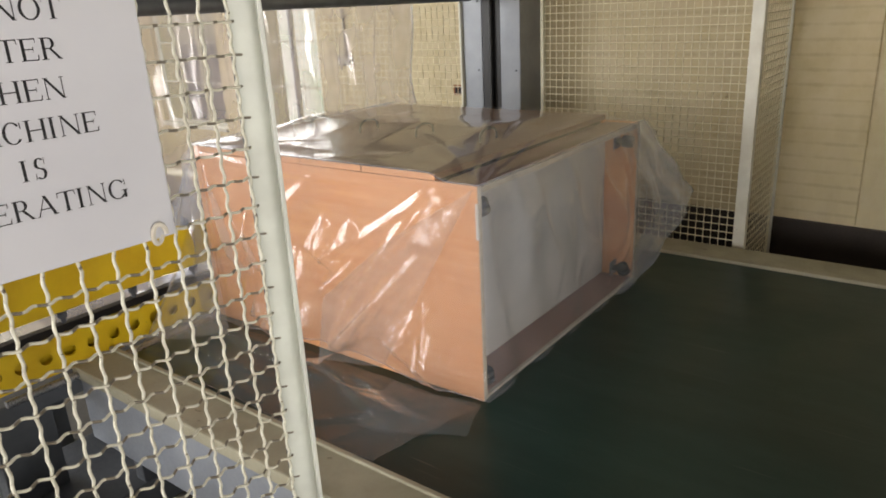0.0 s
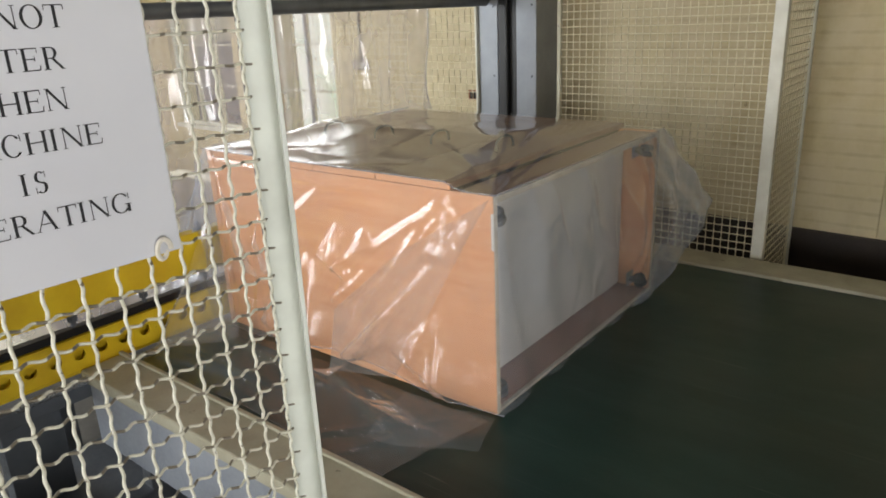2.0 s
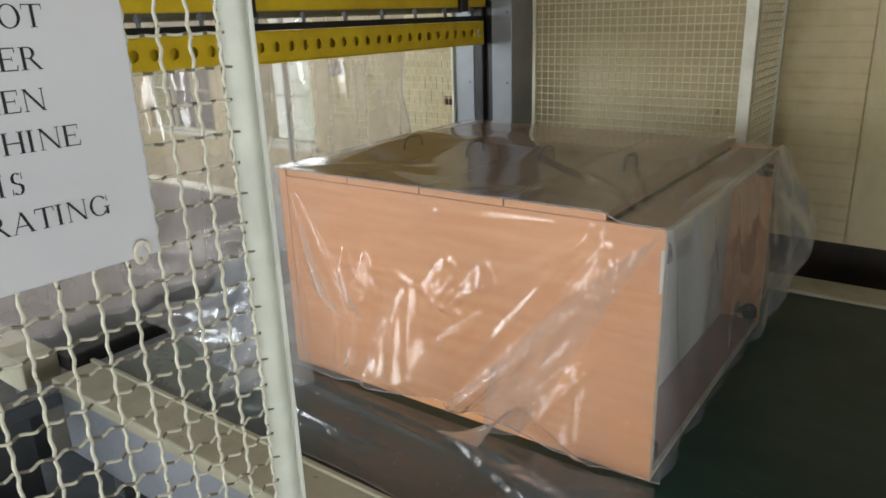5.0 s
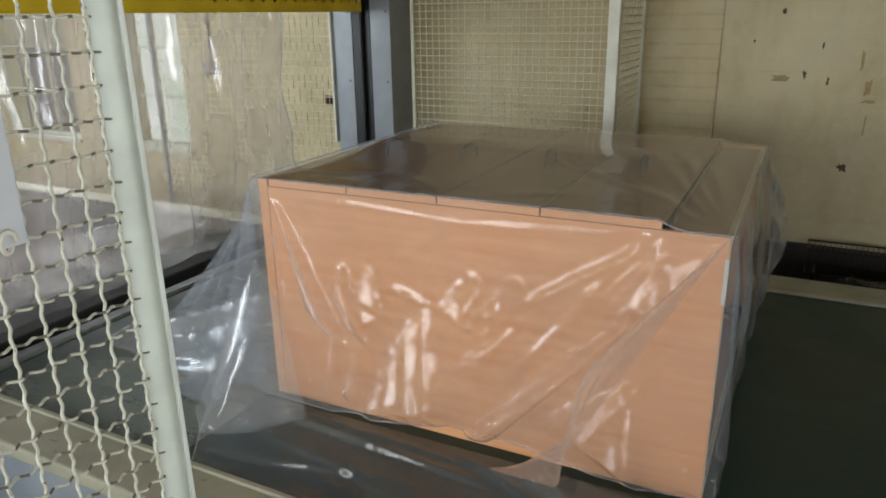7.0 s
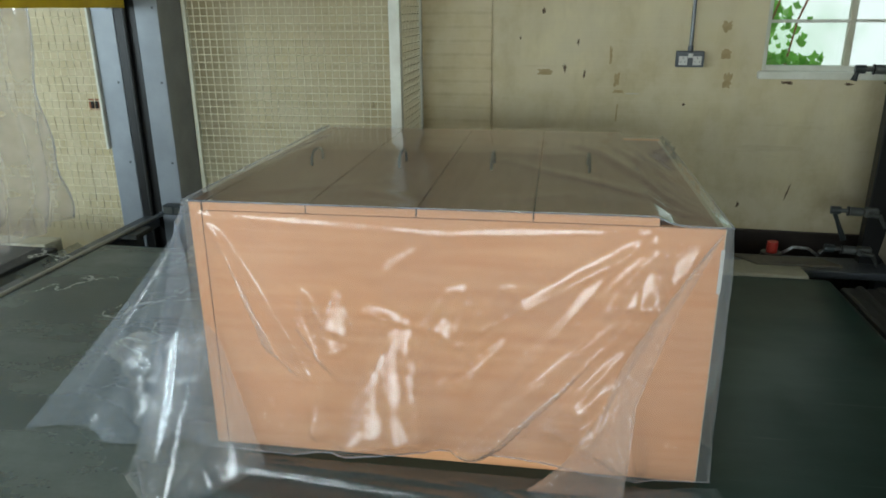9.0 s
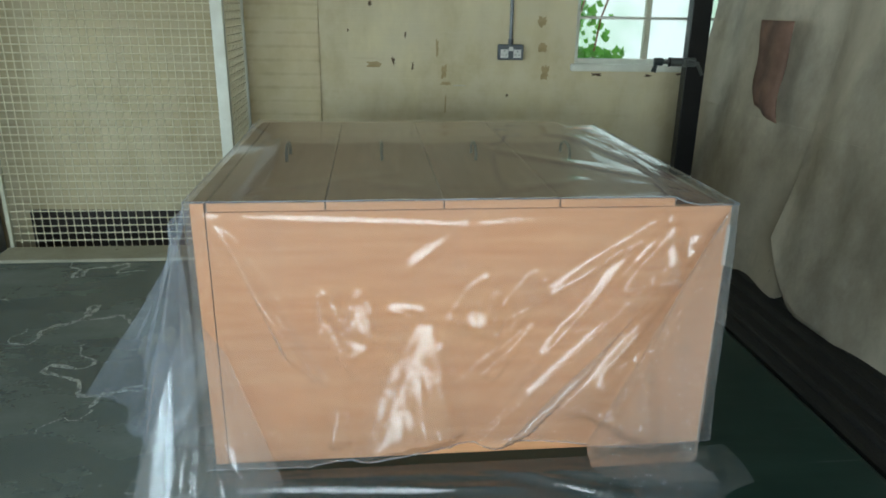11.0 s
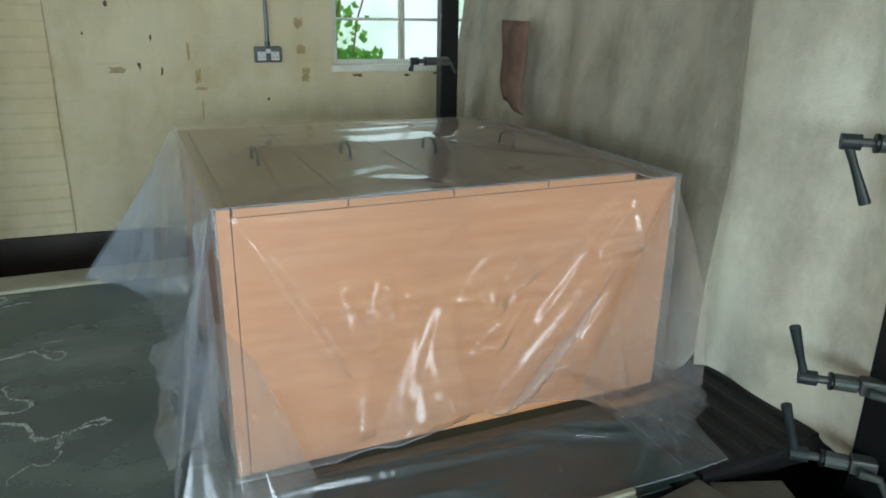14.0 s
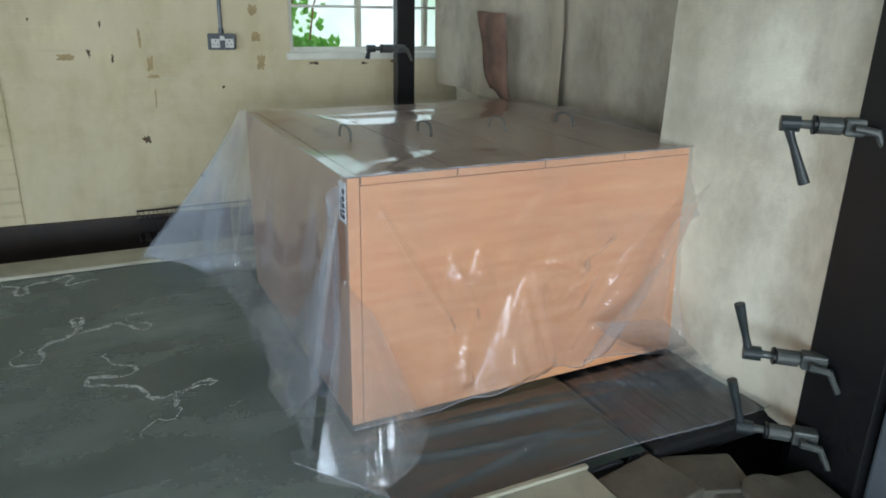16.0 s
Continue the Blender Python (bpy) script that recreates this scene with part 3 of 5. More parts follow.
TAPE = painted("old_tape", srgb(182, 160, 116), srgb(160, 138, 96), 20, 0.6)
FLAKE = painted("bare_brown_plaster", srgb(104, 84, 64), srgb(84, 66, 50), 24, 0.85)
PALE = painted("bare_pale_plaster", srgb(206, 198, 178), srgb(190, 180, 158), 24, 0.85)
for x, z, w, h, turn, kind in (
        (-0.626, 0.925, 0.05, 0.08, 20, 0), (-0.618, 0.665, 0.045, 0.12, -12, 0), (-0.66, 0.80, 0.06, 0.045, 10, 0), (-0.54, 0.572, 0.06, 0.04, -20, 0),
        (-0.52, 0.74, 0.02, 0.04, 0, 0), (-0.176, 1.168, 0.035, 0.05, 15, 0), (0.252, 0.736, 0.09, 0.025, 0, 1), (0.24, 0.80, 0.04, 0.11, 4, 1),
        (0.33, 0.725, 0.12, 0.012, 0, 2), (0.606, 0.672, 0.022, 0.03, 20, 0), (0.80, 0.94, 0.07, 0.07, 3, 1), (0.82, 0.80, 0.06, 0.12, 5, 1), (0.79, 1.08, 0.07, 0.08, 0, 1),
        (0.18, 0.40, 0.07, 0.06, 30, 0), (0.02, 1.0, 0.02, 0.05, 8, 0), (-0.05, 0.86, 0.03, 0.08, -10, 0), (0.06, 0.83, 0.02, 0.07, 5, 0), (-0.16, 0.84, 0.11, 0.045, 0, 1),
        (-0.3, 1.02, 0.015, 0.03, 10, 0), (0.25, 0.62, 0.012, 0.14, 2, 1), (0.2, 0.93, 0.02, 0.15, 0, 1), (1.12, 0.795, 0.12, 0.025, 0, 0), (1.42, 0.79, 0.07, 0.022, 2, 0), (1.6, 0.80, 0.06, 0.02, 0, 0),
        (0.45, 0.18, 0.02, 0.04, 0, 0), (0.95, 0.12, 0.025, 0.05, 10, 0), (1.2, 0.2, 0.012, 0.14, 14, 0), (-1.35, 0.62, 0.03, 0.05, 0, 0), (-1.6, 0.9, 0.03, 0.03, 0, 0), (-1.1, 0.95, 0.02, 0.06, 0, 0),
        (-2.9, 0.86, 0.03, 0.02, 0, 0), (-2.95, 0.95, 0.02, 0.03, 0, 0), (-2.85, 0.3, 0.06, 0.03, 0, 0), (-0.56, 0.25, 0.02, 0.2, 0, 1)):
    wall_scar(x, BELT + z, w, h, turn, (FLAKE, TAPE, PALE)[kind],
              ("dark chip of bare plaster in the cream wall paint", "yellowed tape remnant on the cream wall", "pale scrape in the cream wall paint")[kind])
pil = solid("trim", (-2.3, -0.012, BELT - 0.02), (-0.46, -0.001, ROOM_HIGH - 0.02), WALL_COURSED, bevel=0.006)
pil.matrix_basis = ON_WALL
structure(pil)

# ---- the conveyor ----
B0, B1 = 1.155, 3.215     # the belt's two edges
X0, X1 = -2.42, 1.16     # the belt's ends


DUSTY_RAIL = painted("dusty_cream_rail", srgb(168, 164, 144), srgb(146, 142, 122), 6, 0.6, 0.0, srgb(104, 96, 80), 0.66)


def conveyor():
    c = thing("belt_conveyor", "wide conveyor with dark green belt and cream steel rails", "conveyor")
    bm = bmesh.new()
    r = 0.05
    prof = [(X0 + (X1 - X0) * k / 24, BELT) for k in range(25)]
    prof += [(X1 + r * math.sin(a), BELT - r + r * math.cos(a)) for a in np.linspace(0.3, 2.84, 7)]
    prof += [(X1 - (X1 - X0) * k / 24, BELT - 2 * r) for k in range(25)]
    prof += [(X0 - r * math.sin(a), BELT - r - r * math.cos(a)) for a in np.linspace(0.3, 2.84, 7)]
    rows = [[bm.verts.new((x, y, z)) for x, z in prof] for y in (B0 + 0.004, B1 - 0.004)]
    n = len(prof)
    for i in range(n):
        bm.faces.new((rows[0][i], rows[0][(i + 1) % n], rows[1][(i + 1) % n], rows[1][i]))
    part("belt", bm, BELT_MAT, c, "dark green rubber belt with dust streaks", smooth=True)
    bm = bmesh.new()
    block(bm, (X0 - 0.10, B0 - 0.16, BELT - 0.035), (0.97, B0, BELT + 0.012), 0.008)
    part("side_rail", bm, DUSTY_RAIL, c, "worn cream steel rail")
    bm = bmesh.new()
    block(bm, (X0 - 0.10, B0 - 0.012, BELT + 0.0125), (0.97, B0 + 0.004, BELT + 0.024), 0.003)
    part("belt_guard", bm, DUSTY_RAIL, c)
    bm = bmesh.new()
    block(bm, (X0 - 0.10, B0 - 0.14, BELT - 0.30), (0.97, B0 - 0.10, BELT - 0.036), 0.006)
    part("side_plate", bm, GREY_STEEL, c, "grey painted side plate")
    bm = bmesh.new()
    block(bm, (-1.95, B1, BELT - 0.2), (1.10, B1 + 0.20, BELT + 0.014), 0.012)
    part("side_rail", bm, DUSTY_RAIL, c, "worn cream steel rail")
    for x in (-2.3, -0.6, 0.95):
        for y in (B0 - 0.07, B1 + 0.06):
            solid("leg", (x - 0.03, y - 0.03, 0), (x + 0.03, y + 0.03, BELT - 0.2), GREY_DARK, c)
    for x in (X0, X1):
        bar("end_roller", (x, B0 + 0.01, BELT - 0.05), (x, B1 - 0.01, BELT - 0.05), 0.046, STEEL, c, 24)
    solid("bed", (X0 + 0.06, B0 + 0.004, BELT - 0.07), (X1 - 0.06, B1 - 0.004, BELT - 0.012), GREY_DARK, c)
    return c


conveyor()


# ---- the sealing frame at the conveyor's head ----
SEAL_X = -2.56


def seal_frame():
    f = thing("sealing_frame", "grey steel portal of the film sealing machine with a dark slot", "machine frame")
    y = 3.90
    for name, a, b in (("upright", -2.78, -2.635), ("upright", -2.50, -2.355)):
        bm = bmesh.new()
        block(bm, (a, y, 0), (b, y + 0.27, 2.5), 0.006)
        u = part(name, bm, GREY_STEEL, f, "smooth grey painted steel upright")
        for z in (BELT + 0.78, BELT + 1.2, BELT + 0.3):
            bar("screw", (b - 0.03, y + 0.001, z), (b - 0.03, y - 0.004, z), 0.007, GREY_DARK, u, 8)
    solid("slot_back", (-2.634, y + 0.004, 0), (-2.50, y + 0.20, 2.5), BLACK, f)
    bar("guide_rod", (-2.56, y - 0.012, 0.2), (-2.56, y - 0.012, 2.4), 0.012, BLACK, f)
    solid("edge_strip", (-2.80, y - 0.02, BELT + 0.38), (-2.785, y + 0.2, 2.5), WHITE_PAINT, f)
    for a, b in ((-2.78, -2.60), (-2.50, -2.26)):
        solid("upright", (a, 0.35, 0), (b, 0.57, 2.5), GREY_STEEL, f, 0.006)
    solid("cross_head", (-2.78, 0.35, 2.505), (-2.26, y + 0.22, 2.7), GREY_STEEL, f, 0.008)
    solid("floor_sill", (-2.78, 0.58, 0.0), (-2.26, y - 0.01, 0.12), GREY_DARK, f, 0.006)
    return f


seal_frame()
pipe = thing("film_roller", "dull steel roller spanning the sealing frame above the film", "roller")
bar("tube", (-2.70, 0.58, BELT + 1.235), (-2.70, 3.86, BELT + 1.235), 0.032, PIPE, pipe, 24)
for y in (0.585, 3.88):
    bar("journal", (-2.70, y - 0.02, BELT + 1.235), (-2.70, y + 0.02, BELT + 1.235), 0.014, STEEL, pipe)


def lower_jaw():
    j = thing("lower_seal_bar", "grey steel lower sealing bar between the two conveyors", "seal bar")
    solid("bar", (SEAL_X - 0.05, 0.62, BELT - 0.10), (SEAL_X + 0.05, 3.88, BELT - 0.035), GREY_DARK, j, 0.006)
    bar("rail", (SEAL_X + 0.085, 0.75, BELT - 0.012), (SEAL_X + 0.085, 3.88, BELT - 0.012), 0.014, STEEL, j, 14, "bright steel round rail")
    solid("bracket", (SEAL_X + 0.02, 3.45, BELT - 0.05), (SEAL_X + 0.16, 3.62, BELT - 0.02), CLAMP_GREY, j, 0.004)
    solid("foot", (SEAL_X - 0.04, 0.7, 0.121), (SEAL_X + 0.04, 0.9, BELT - 0.10), GREY_DARK, j)
    solid("foot", (SEAL_X - 0.04, 3.5, 0.121), (SEAL_X + 0.04, 3.7, BELT - 0.10), GREY_DARK, j)


lower_jaw()
sw = thing("limit_switch", "small green switch block at the foot of the grey upright", "switch", m=pose(-2.38, 3.86, BELT + 0.02))
solid("body", (-0.07, -0.03, -0.03), (0.07, 0.03, 0.03), LEVER, sw, 0.004)
for dx in (-0.035, 0.035):
    solid("cover", (dx - 0.028, -0.035, -0.02), (dx + 0.028, -0.031, 0.02), CLAMP_GREY, sw, 0.001)


def yellow_jaw():
    """The rising jaw: a solid beam, bolts, and a perforated channel below it."""
    j = thing("upper_seal_jaw", "yellow painted steel sealing beam with bolts and a perforated channel", "seal bar")
    ya, yb = 0.60, 3.885
    solid("beam", (-0.03, ya, 0.215), (0.03, yb, 0.385), YELLOW, j, 0.006)
    solid("heater_bar", (-0.02, ya + 0.02, 0.135), (0.02, yb - 0.02, 0.165), BLACK, j, 0.003)
    bm = bmesh.new()
    holes, pitch, n = [], 0.085, int((yb - ya) / 0.085)
    y0 = ya + (yb - ya - n * pitch) / 2
    z0, z1, zc, r = 0.004, 0.125, 0.066, 0.022
    for k in range(n):
        a, b = y0 + k * pitch, y0 + (k + 1) * pitch
        mid = (a + b) / 2
        for side in (1,):
            ring = [(mid + r * math.cos(q), zc + r * math.sin(q)) for q in np.linspace(0, 2 * math.pi, 16, endpoint=False)]
            rim = []
            for q in np.linspace(0, 2 * math.pi, 16, endpoint=False):
                cx, cz = math.cos(q), math.sin(q)
                s = 1 / max(abs(cx), abs(cz))
                rim.append((mid + cx * s * (pitch / 2), zc + cz * s * (z1 - z0) / 2))
            vr = [bm.verts.new((0.03, y, z)) for y, z in ring]
            vo = [bm.verts.new((0.03, y, z)) for y, z in rim]
            vb = [bm.verts.new((0.022, y, z)) for y, z in ring]
            for i in range(16):
                i2 = (i + 1) % 16
                bm.faces.new((vo[i], vo[i2], vr[i2], vr[i]))
                bm.faces.new((vr[i], vr[i2], vb[i2], vb[i]))
    block(bm, (-0.03, y0, z1), (0.03, y0 + n * pitch, z1 + 0.008))
    block(bm, (-0.03, y0, z0 - 0.008), (0.03, y0 + n * pitch, z0))
    part("perforated_channel", bm, YELLOW, j, "yellow channel with a row of round holes")
    solid("channel_back", (-0.03, y0, z0), (-0.022, y0 + n * pitch, z1), YELLOW, j, 0)
    for k in range(12):
        y = ya + 0.15 + k * 0.275
        bm = bmesh.new()
        rod(bm, (0, y, 0.13), (0, y, 0.415), 0.009, 8)
        rod(bm, (0, y, 0.385), (0, y, 0.402), 0.018, 6)
        rod(bm, (0, y, 0.185), (0, y, 0.205), 0.018, 6)
        part("bolt", bm, GREY_DARK, j)
    for y in (2.05, 3.62):
        solid("stop_block", (0.031, y - 0.035, 0.19), (0.06, y + 0.035, 0.30), BLACK, j, 0.004)
    return j


JAW = yellow_jaw()


# ---- infeed side: second conveyor and the hanging film ----
def infeed():
    c = thing("infeed_conveyor", "dark infeed conveyor behind the sealing frame", "conveyor")
    solid("belt", (-5.6, B0, BELT - 0.10), (-2.72, B1, BELT - 0.03), BELT_DULL, c, 0.01)
    solid("side_rail", (-5.6, B0 - 0.14, BELT - 0.16), (-2.80, B0 - 0.002, BELT - 0.02), CREAM_STEEL, c, 0.006)
    solid("side_rail", (-5.6, B1 + 0.002, BELT - 0.16), (-2.80, B1 + 0.14, BELT - 0.02), CREAM_STEEL, c, 0.006)
    for x in (-5.4, -3.0):
        for y in (B0 - 0.07, B1 + 0.07):
            solid("leg", (x - 0.03, y - 0.03, 0), (x + 0.03, y + 0.03, BELT - 0.16), GREY_DARK, c)


infeed()


def hanging_film():
    t = thing("hanging_film", "clear plastic film hanging in folds from the steel roller", "plastic film")

    def f(a, b):
        z = BELT - 0.02 + 1.25 * b
        y = 0.7 + (2.72 + 0.32 * (1 - b) ** 1.6) * a
        fold = 0.035 * math.sin(y * 17 + 1.2 * math.sin(b * 4)) * (1 - 0.6 * b) + 0.02 * math.sin(y * 43)
        x = -2.84 + fold - 0.14 * (1 - b) ** 2 - 0.08 * noise.noise(Vector((y * 2, z * 1.4, 3)))
        return (x, y, z)
    bm = bmesh.new()
    sheet(bm, 90, 36, f)
    part("film_sheet", bm, FILM_HANG, t, smooth=True)

    def heap(a, b):
        y, x = 0.9 + 2.35 * a, -3.75 + 0.95 * b
        h = 0.05 * math.sin(math.pi * b) * (0.6 + 0.4 * noise.noise(Vector((y * 2.5, x * 2, 1)))) + 0.05 * max(0, noise.noise(Vector((y * 6, x * 6, 4))))
        return (x, y, BELT - 0.022 + max(0, h) * min(1, a * 8, (1 - a) * 8))
    bm = bmesh.new()
    sheet(bm, 70, 36, heap)
    part("gathered_film", bm, FILM_DULL, t, "film gathered in a loose heap on the infeed", smooth=True)
    bm = bmesh.new()
    tube(bm, [f(0.998, b) for b in np.linspace(0, 1, 40)], 0.006, 6)
    part("rolled_edge", bm, FILM_SLACK, t, smooth=True)


hanging_film()


# ---- guards ----
def wire_panel(name, wide, high, pitch, r, material, parent, crimp=0.003, sides=5, steps=4, cross=None):
    """Crimped woven mesh in the plane x-z."""
    nx, nz = int(wide / pitch), int(high / pitch)
    for kind, count, length, other in (("upright_wire", nx, high, nz), ("cross_wire", nz, wide, nx)):
        meshes = []
        for phase in (0, 1):
            bm = bmesh.new()
            pts = []
            n = int(length / pitch * steps)
            for k in range(n + 1):
                s = length * k / n
                turn = 2 * math.pi * s / pitch * 1.5 + math.pi * phase
                if kind == "upright_wire":
                    pts.append((0.26 * crimp * math.sin(turn), 0.6 * crimp * math.cos(turn), s))
                else:
                    pts.append((s, -1.1 * crimp * math.cos(turn), 0.20 * crimp * math.sin(turn + 0.7)))
            tube(bm, pts, r if kind == "upright_wire" else 0.85 * r, sides)
            me = bpy.data.meshes.new(kind)
            bm.to_mesh(me)
            bm.free()
            me.materials.append(cross if cross and kind == "cross_wire" else material)
            me.shade_smooth()
            meshes.append(me)
        for i in range(1, count + 1):
            ob = new(kind, meshes[i % 2])
            ob.parent = parent
            ob.location = (i * pitch, 0, 0) if kind == "upright_wire" else (0, 0, i * pitch)


GATE_AT = pose(-0.850, 0.669, 0, 0, 0, 268)   # x runs from the post towards the viewer


def near_guard():
    g = thing("safety_guard", "pale grey guard post with crimped cream wire mesh", "guard", m=GATE_AT)
    bm = bmesh.new()
    block(bm, (-0.022, -0.003, 0.0), (0.022, 0.003, 2.2), 0.001)
    block(bm, (-0.022, 0.0031, 0.0), (-0.016, 0.04, 2.2), 0.001)
    askew = pose(0, 0, 0, 0, 0, -34)   # the post is turned away from the panel's line
    part("post", bm, GATE_PAINT, g, "pale grey-green angle iron post with chipped edges").matrix_basis = askew
    solid("mesh_clip", (0.017, -0.006, 0.1), (0.0265, -0.0032, 2.15), GREY_DARK, g, 0.001).matrix_basis = askew
    bm = bmesh.new()
    tube(bm, [(0.0235 + 0.0026 * (-1) ** k, 0.0005, 0.1 + 0.0117 * k) for k in range(175)], 0.0016, 5)
    part("edge_wire", bm, GATE_PAINT, g, "zigzag wire that laces the mesh to the post").matrix_basis = askew
    holder = new("mesh")
    holder.parent = g
    holder.location = (-0.0212, -0.008, 0.1352)
    wire_panel("mesh", 1.15, 1.97, 0.0443, 0.0025, WIRE_PAINT, holder, 0.0034, 6, 12, BANDED_WIRE)
    solid("post", (1.14, -0.02, 0), (1.18, 0.02, 2.2), GATE_PAINT, g, 0.002)
    solid("bottom_rail", (0.023, -0.01, 0.08), (1.139, 0.01, 0.12), GATE_PAINT, g, 0.002)
    solid("top_rail", (0.023, -0.01, 2.13), (1.139, 0.01, 2.17), GATE_PAINT, g, 0.002)


near_guard()


def far_guard():
    g = thing("mesh_cage", "white-posted cage of yellowed square wire mesh before the wall", "guard", m=pose(-0.875, 3.50, 0))
    bm = bmesh.new()
    block(bm, (-0.028, -0.02, 0), (0.028, 0.02, 2.5), 0.003)
    part("post", bm, WHITE_PAINT, g, "chipped white square post")
    front = new("front_mesh")
    front.parent = g
    front.matrix_basis = pose(-1.09, 0, 0.3)
    wire_panel("front_mesh", 1.065, 2.15, 0.038, 0.0034, FAR_WIRE, front, 0.001, 4, 1)
    side = new("side_mesh")
    side.parent = g
    side.matrix_basis = pose(0.0, 0.02, 0.3, 0, 0, 90)
    wire_panel("side_mesh", 0.60, 2.15, 0.038, 0.0034, FAR_WIRE, side, 0.001, 4, 1)
    solid("edge_strip", (-1.105, -0.012, 0.25), (-1.085, 0.012, 2.5), CREAM_STEEL, g, 0.002)
    solid("edge_strip", (-0.01, 0.60, 0.25), (0.012, 0.625, 2.5), WHITE_PAINT, g, 0.002)


far_guard()


def back_guard():
    g = thing("mesh_screen", "square wire mesh screen before the wall beyond the frame", "guard", m=pose(-4.60, 4.05, 0))
    panel = new("mesh")
    panel.parent = g
    panel.location = (0, 0, 0.35)
    wire_panel("mesh", 1.76, 2.1, 0.05, 0.0026, FAR_WIRE, panel, 0.001, 4, 1)
    for x in (0.0, 1.77):
        solid("post", (x - 0.012, -0.012, 0), (x + 0.012, 0.012, 2.5), GREY_STEEL, g, 0.002)


back_guard()


# ---- the paper notice on the guard ----
FACE_OUT = Matrix(((-1, 0, 0, 0), (0, 0, 1, 0), (0, 1, 0, 0), (0, 0, 0, 1)))   # a sheet that faces the guard's front


def notice():
    w, h = 0.297, 0.42
    n = thing("paper_notice", "white paper warning notice tied to the wire mesh", "sign",
              m=GATE_AT @ pose(0.312, 0.008, 1.674) @ FACE_OUT)
    bm = bmesh.new()
    sheet(bm, 12, 16, lambda a, b: (-w / 2 + w * a, -h / 2 + h * b, 0.0008 * math.sin(a * 3.1) * math.sin(b * 3.1)), 0.004)
    p = part("paper", bm, PAPER, n, smooth=True)
    mod = p.modifiers.new("thickness", "SOLIDIFY")
    mod.thickness = 0.001
    for k, line in enumerate(("DO NOT", "ENTER", "WHEN", "MACHINE", "IS", "OPERATING")):
        writing("line_of_text", line, 0.0238, pose(-0.008, 0.070 - 0.0431 * k, 0.0020), n)
    bm = bmesh.new()
    tube(bm, [(0.122 + 0.008 * math.cos(a), -0.203 + 0.014 * math.sin(a), 0.004 + 0.006 * math.cos(a * 0.5)) for a in np.linspace(0, 6.0, 14)], 0.0035, 6)
    part("cable_tie", bm, TIE, n, "white nylon cable tie")


notice()

# ---- the shrink tunnel ----
TX = 1.62


def tunnel():
    t = thing("shrink_tunnel", "black steel shrink tunnel with a dull grey casing", "machine")
    for name, x0, y0, x1, y1 in (("front_post", TX, 0.85, TX + 0.09, 1.055), ("front_post", 1.458, 3.62, 1.562, 3.68)):
        bm = bmesh.new()
        block(bm, (x0, y0, 0), (x1, y1, 2.4), 0.004)
        part(name, bm, BLACK, t, "black steel post")
    solid("casing", (TX + 0.03, 0.58, 0.0), (4.2, 0.845, 2.4), GREY_DARK, t, 0.01, "dull grey painted casing")
    solid("casing", (TX + 0.50, 3.83, 0.0), (4.2, 3.89, 2.4), BLACK, t, 0.01)
    solid("roof", (TX, 0.96, 2.405), (4.2, 3.74, 2.5), GREY_STEEL, t, 0.01)
    solid("back", (4.2, 0.7, 0.0), (4.26, 3.8, 2.5), BLACK, t)
    solid("lining", (TX + 0.4, 1.04, 0.0), (4.19, 1.08, 2.4), BLACK, t)
    bm = bmesh.new()
    block(bm, (1.22, B0 + 0.02, BELT - 0.09), (4.1, B1 - 0.02, BELT - 0.02), 0.02)
    part("bed", bm, RUBBER, t, "black rubber tunnel bed")
    for i in range(12):
        bar("bed_roller", (1.30 + 0.09 * i, B0 + 0.04, BELT - 0.03), (1.30 + 0.09 * i, B1 - 0.04, BELT - 0.03), 0.024, RUBBER, t, 12)
    for y in (B0 + 0.05, B1 - 0.1):
        solid("leg", (1.9, y, 0), (1.96, y + 0.06, BELT - 0.09), BLACK, t)
    return t


tunnel()

CURTAIN_TOP = 2.30


def canvas(y, z, seed, lean):
    """How far the canvas stands towards the belt at (y, z), from its hanging rail."""
    down = CURTAIN_TOP - z
    x = -lean * down
    x += 0.07 * noise.noise(Vector((y * 2.0, z * 0.9, seed))) * min(1, down * 1.5) + 0.02 * noise.noise(Vector((y * 6, z * 2.0, seed + 5)))
    return x


def strip(y0, y1, z0, z1, seed, lean, label, curl=0.0, back=0.0, material=None, skew=(0.0, 0.0), roll=(0.03, 0.02)):
    """One piece of canvas curtain; its origin is on the hanging rail."""
    def f(a, b):
        z = z0 + (z1 - z0) * b
        up = (z - BELT) / (CURTAIN_TOP - BELT)
        y = y0 + (y1 - y0) * a + (skew[0] * (1 - a) + skew[1] * a) * up
        drop = 0.0
        if b < 0.001 and curl:
            drop = 0.03 * noise.noise(Vector((y * 4, 0, seed)))
        if curl:
            drop += curl * max(0, (a - 0.72) / 0.28) ** 2 * (1 - b) + 0.5 * curl * max(0, (0.12 - a) / 0.12) ** 2 * (1 - b)
        rolled = -roll[0] * math.exp(-a * 11) - roll[1] * math.exp(-(1 - a) * 10)
        return (canvas(y, z, seed, lean) + rolled + back, y, z + drop - CURTAIN_TOP)
    bm = bmesh.new()
    sheet(bm, 30, 34, f, 0.003)
    ob = part("canvas_curtain", bm, material or CANVAS, smooth=True)
    ob.modifiers.new("thickness", "SOLIDIFY").thickness = 0.0015
    tagged(ob, label, "curtain", "tunnel curtains")
    return ob


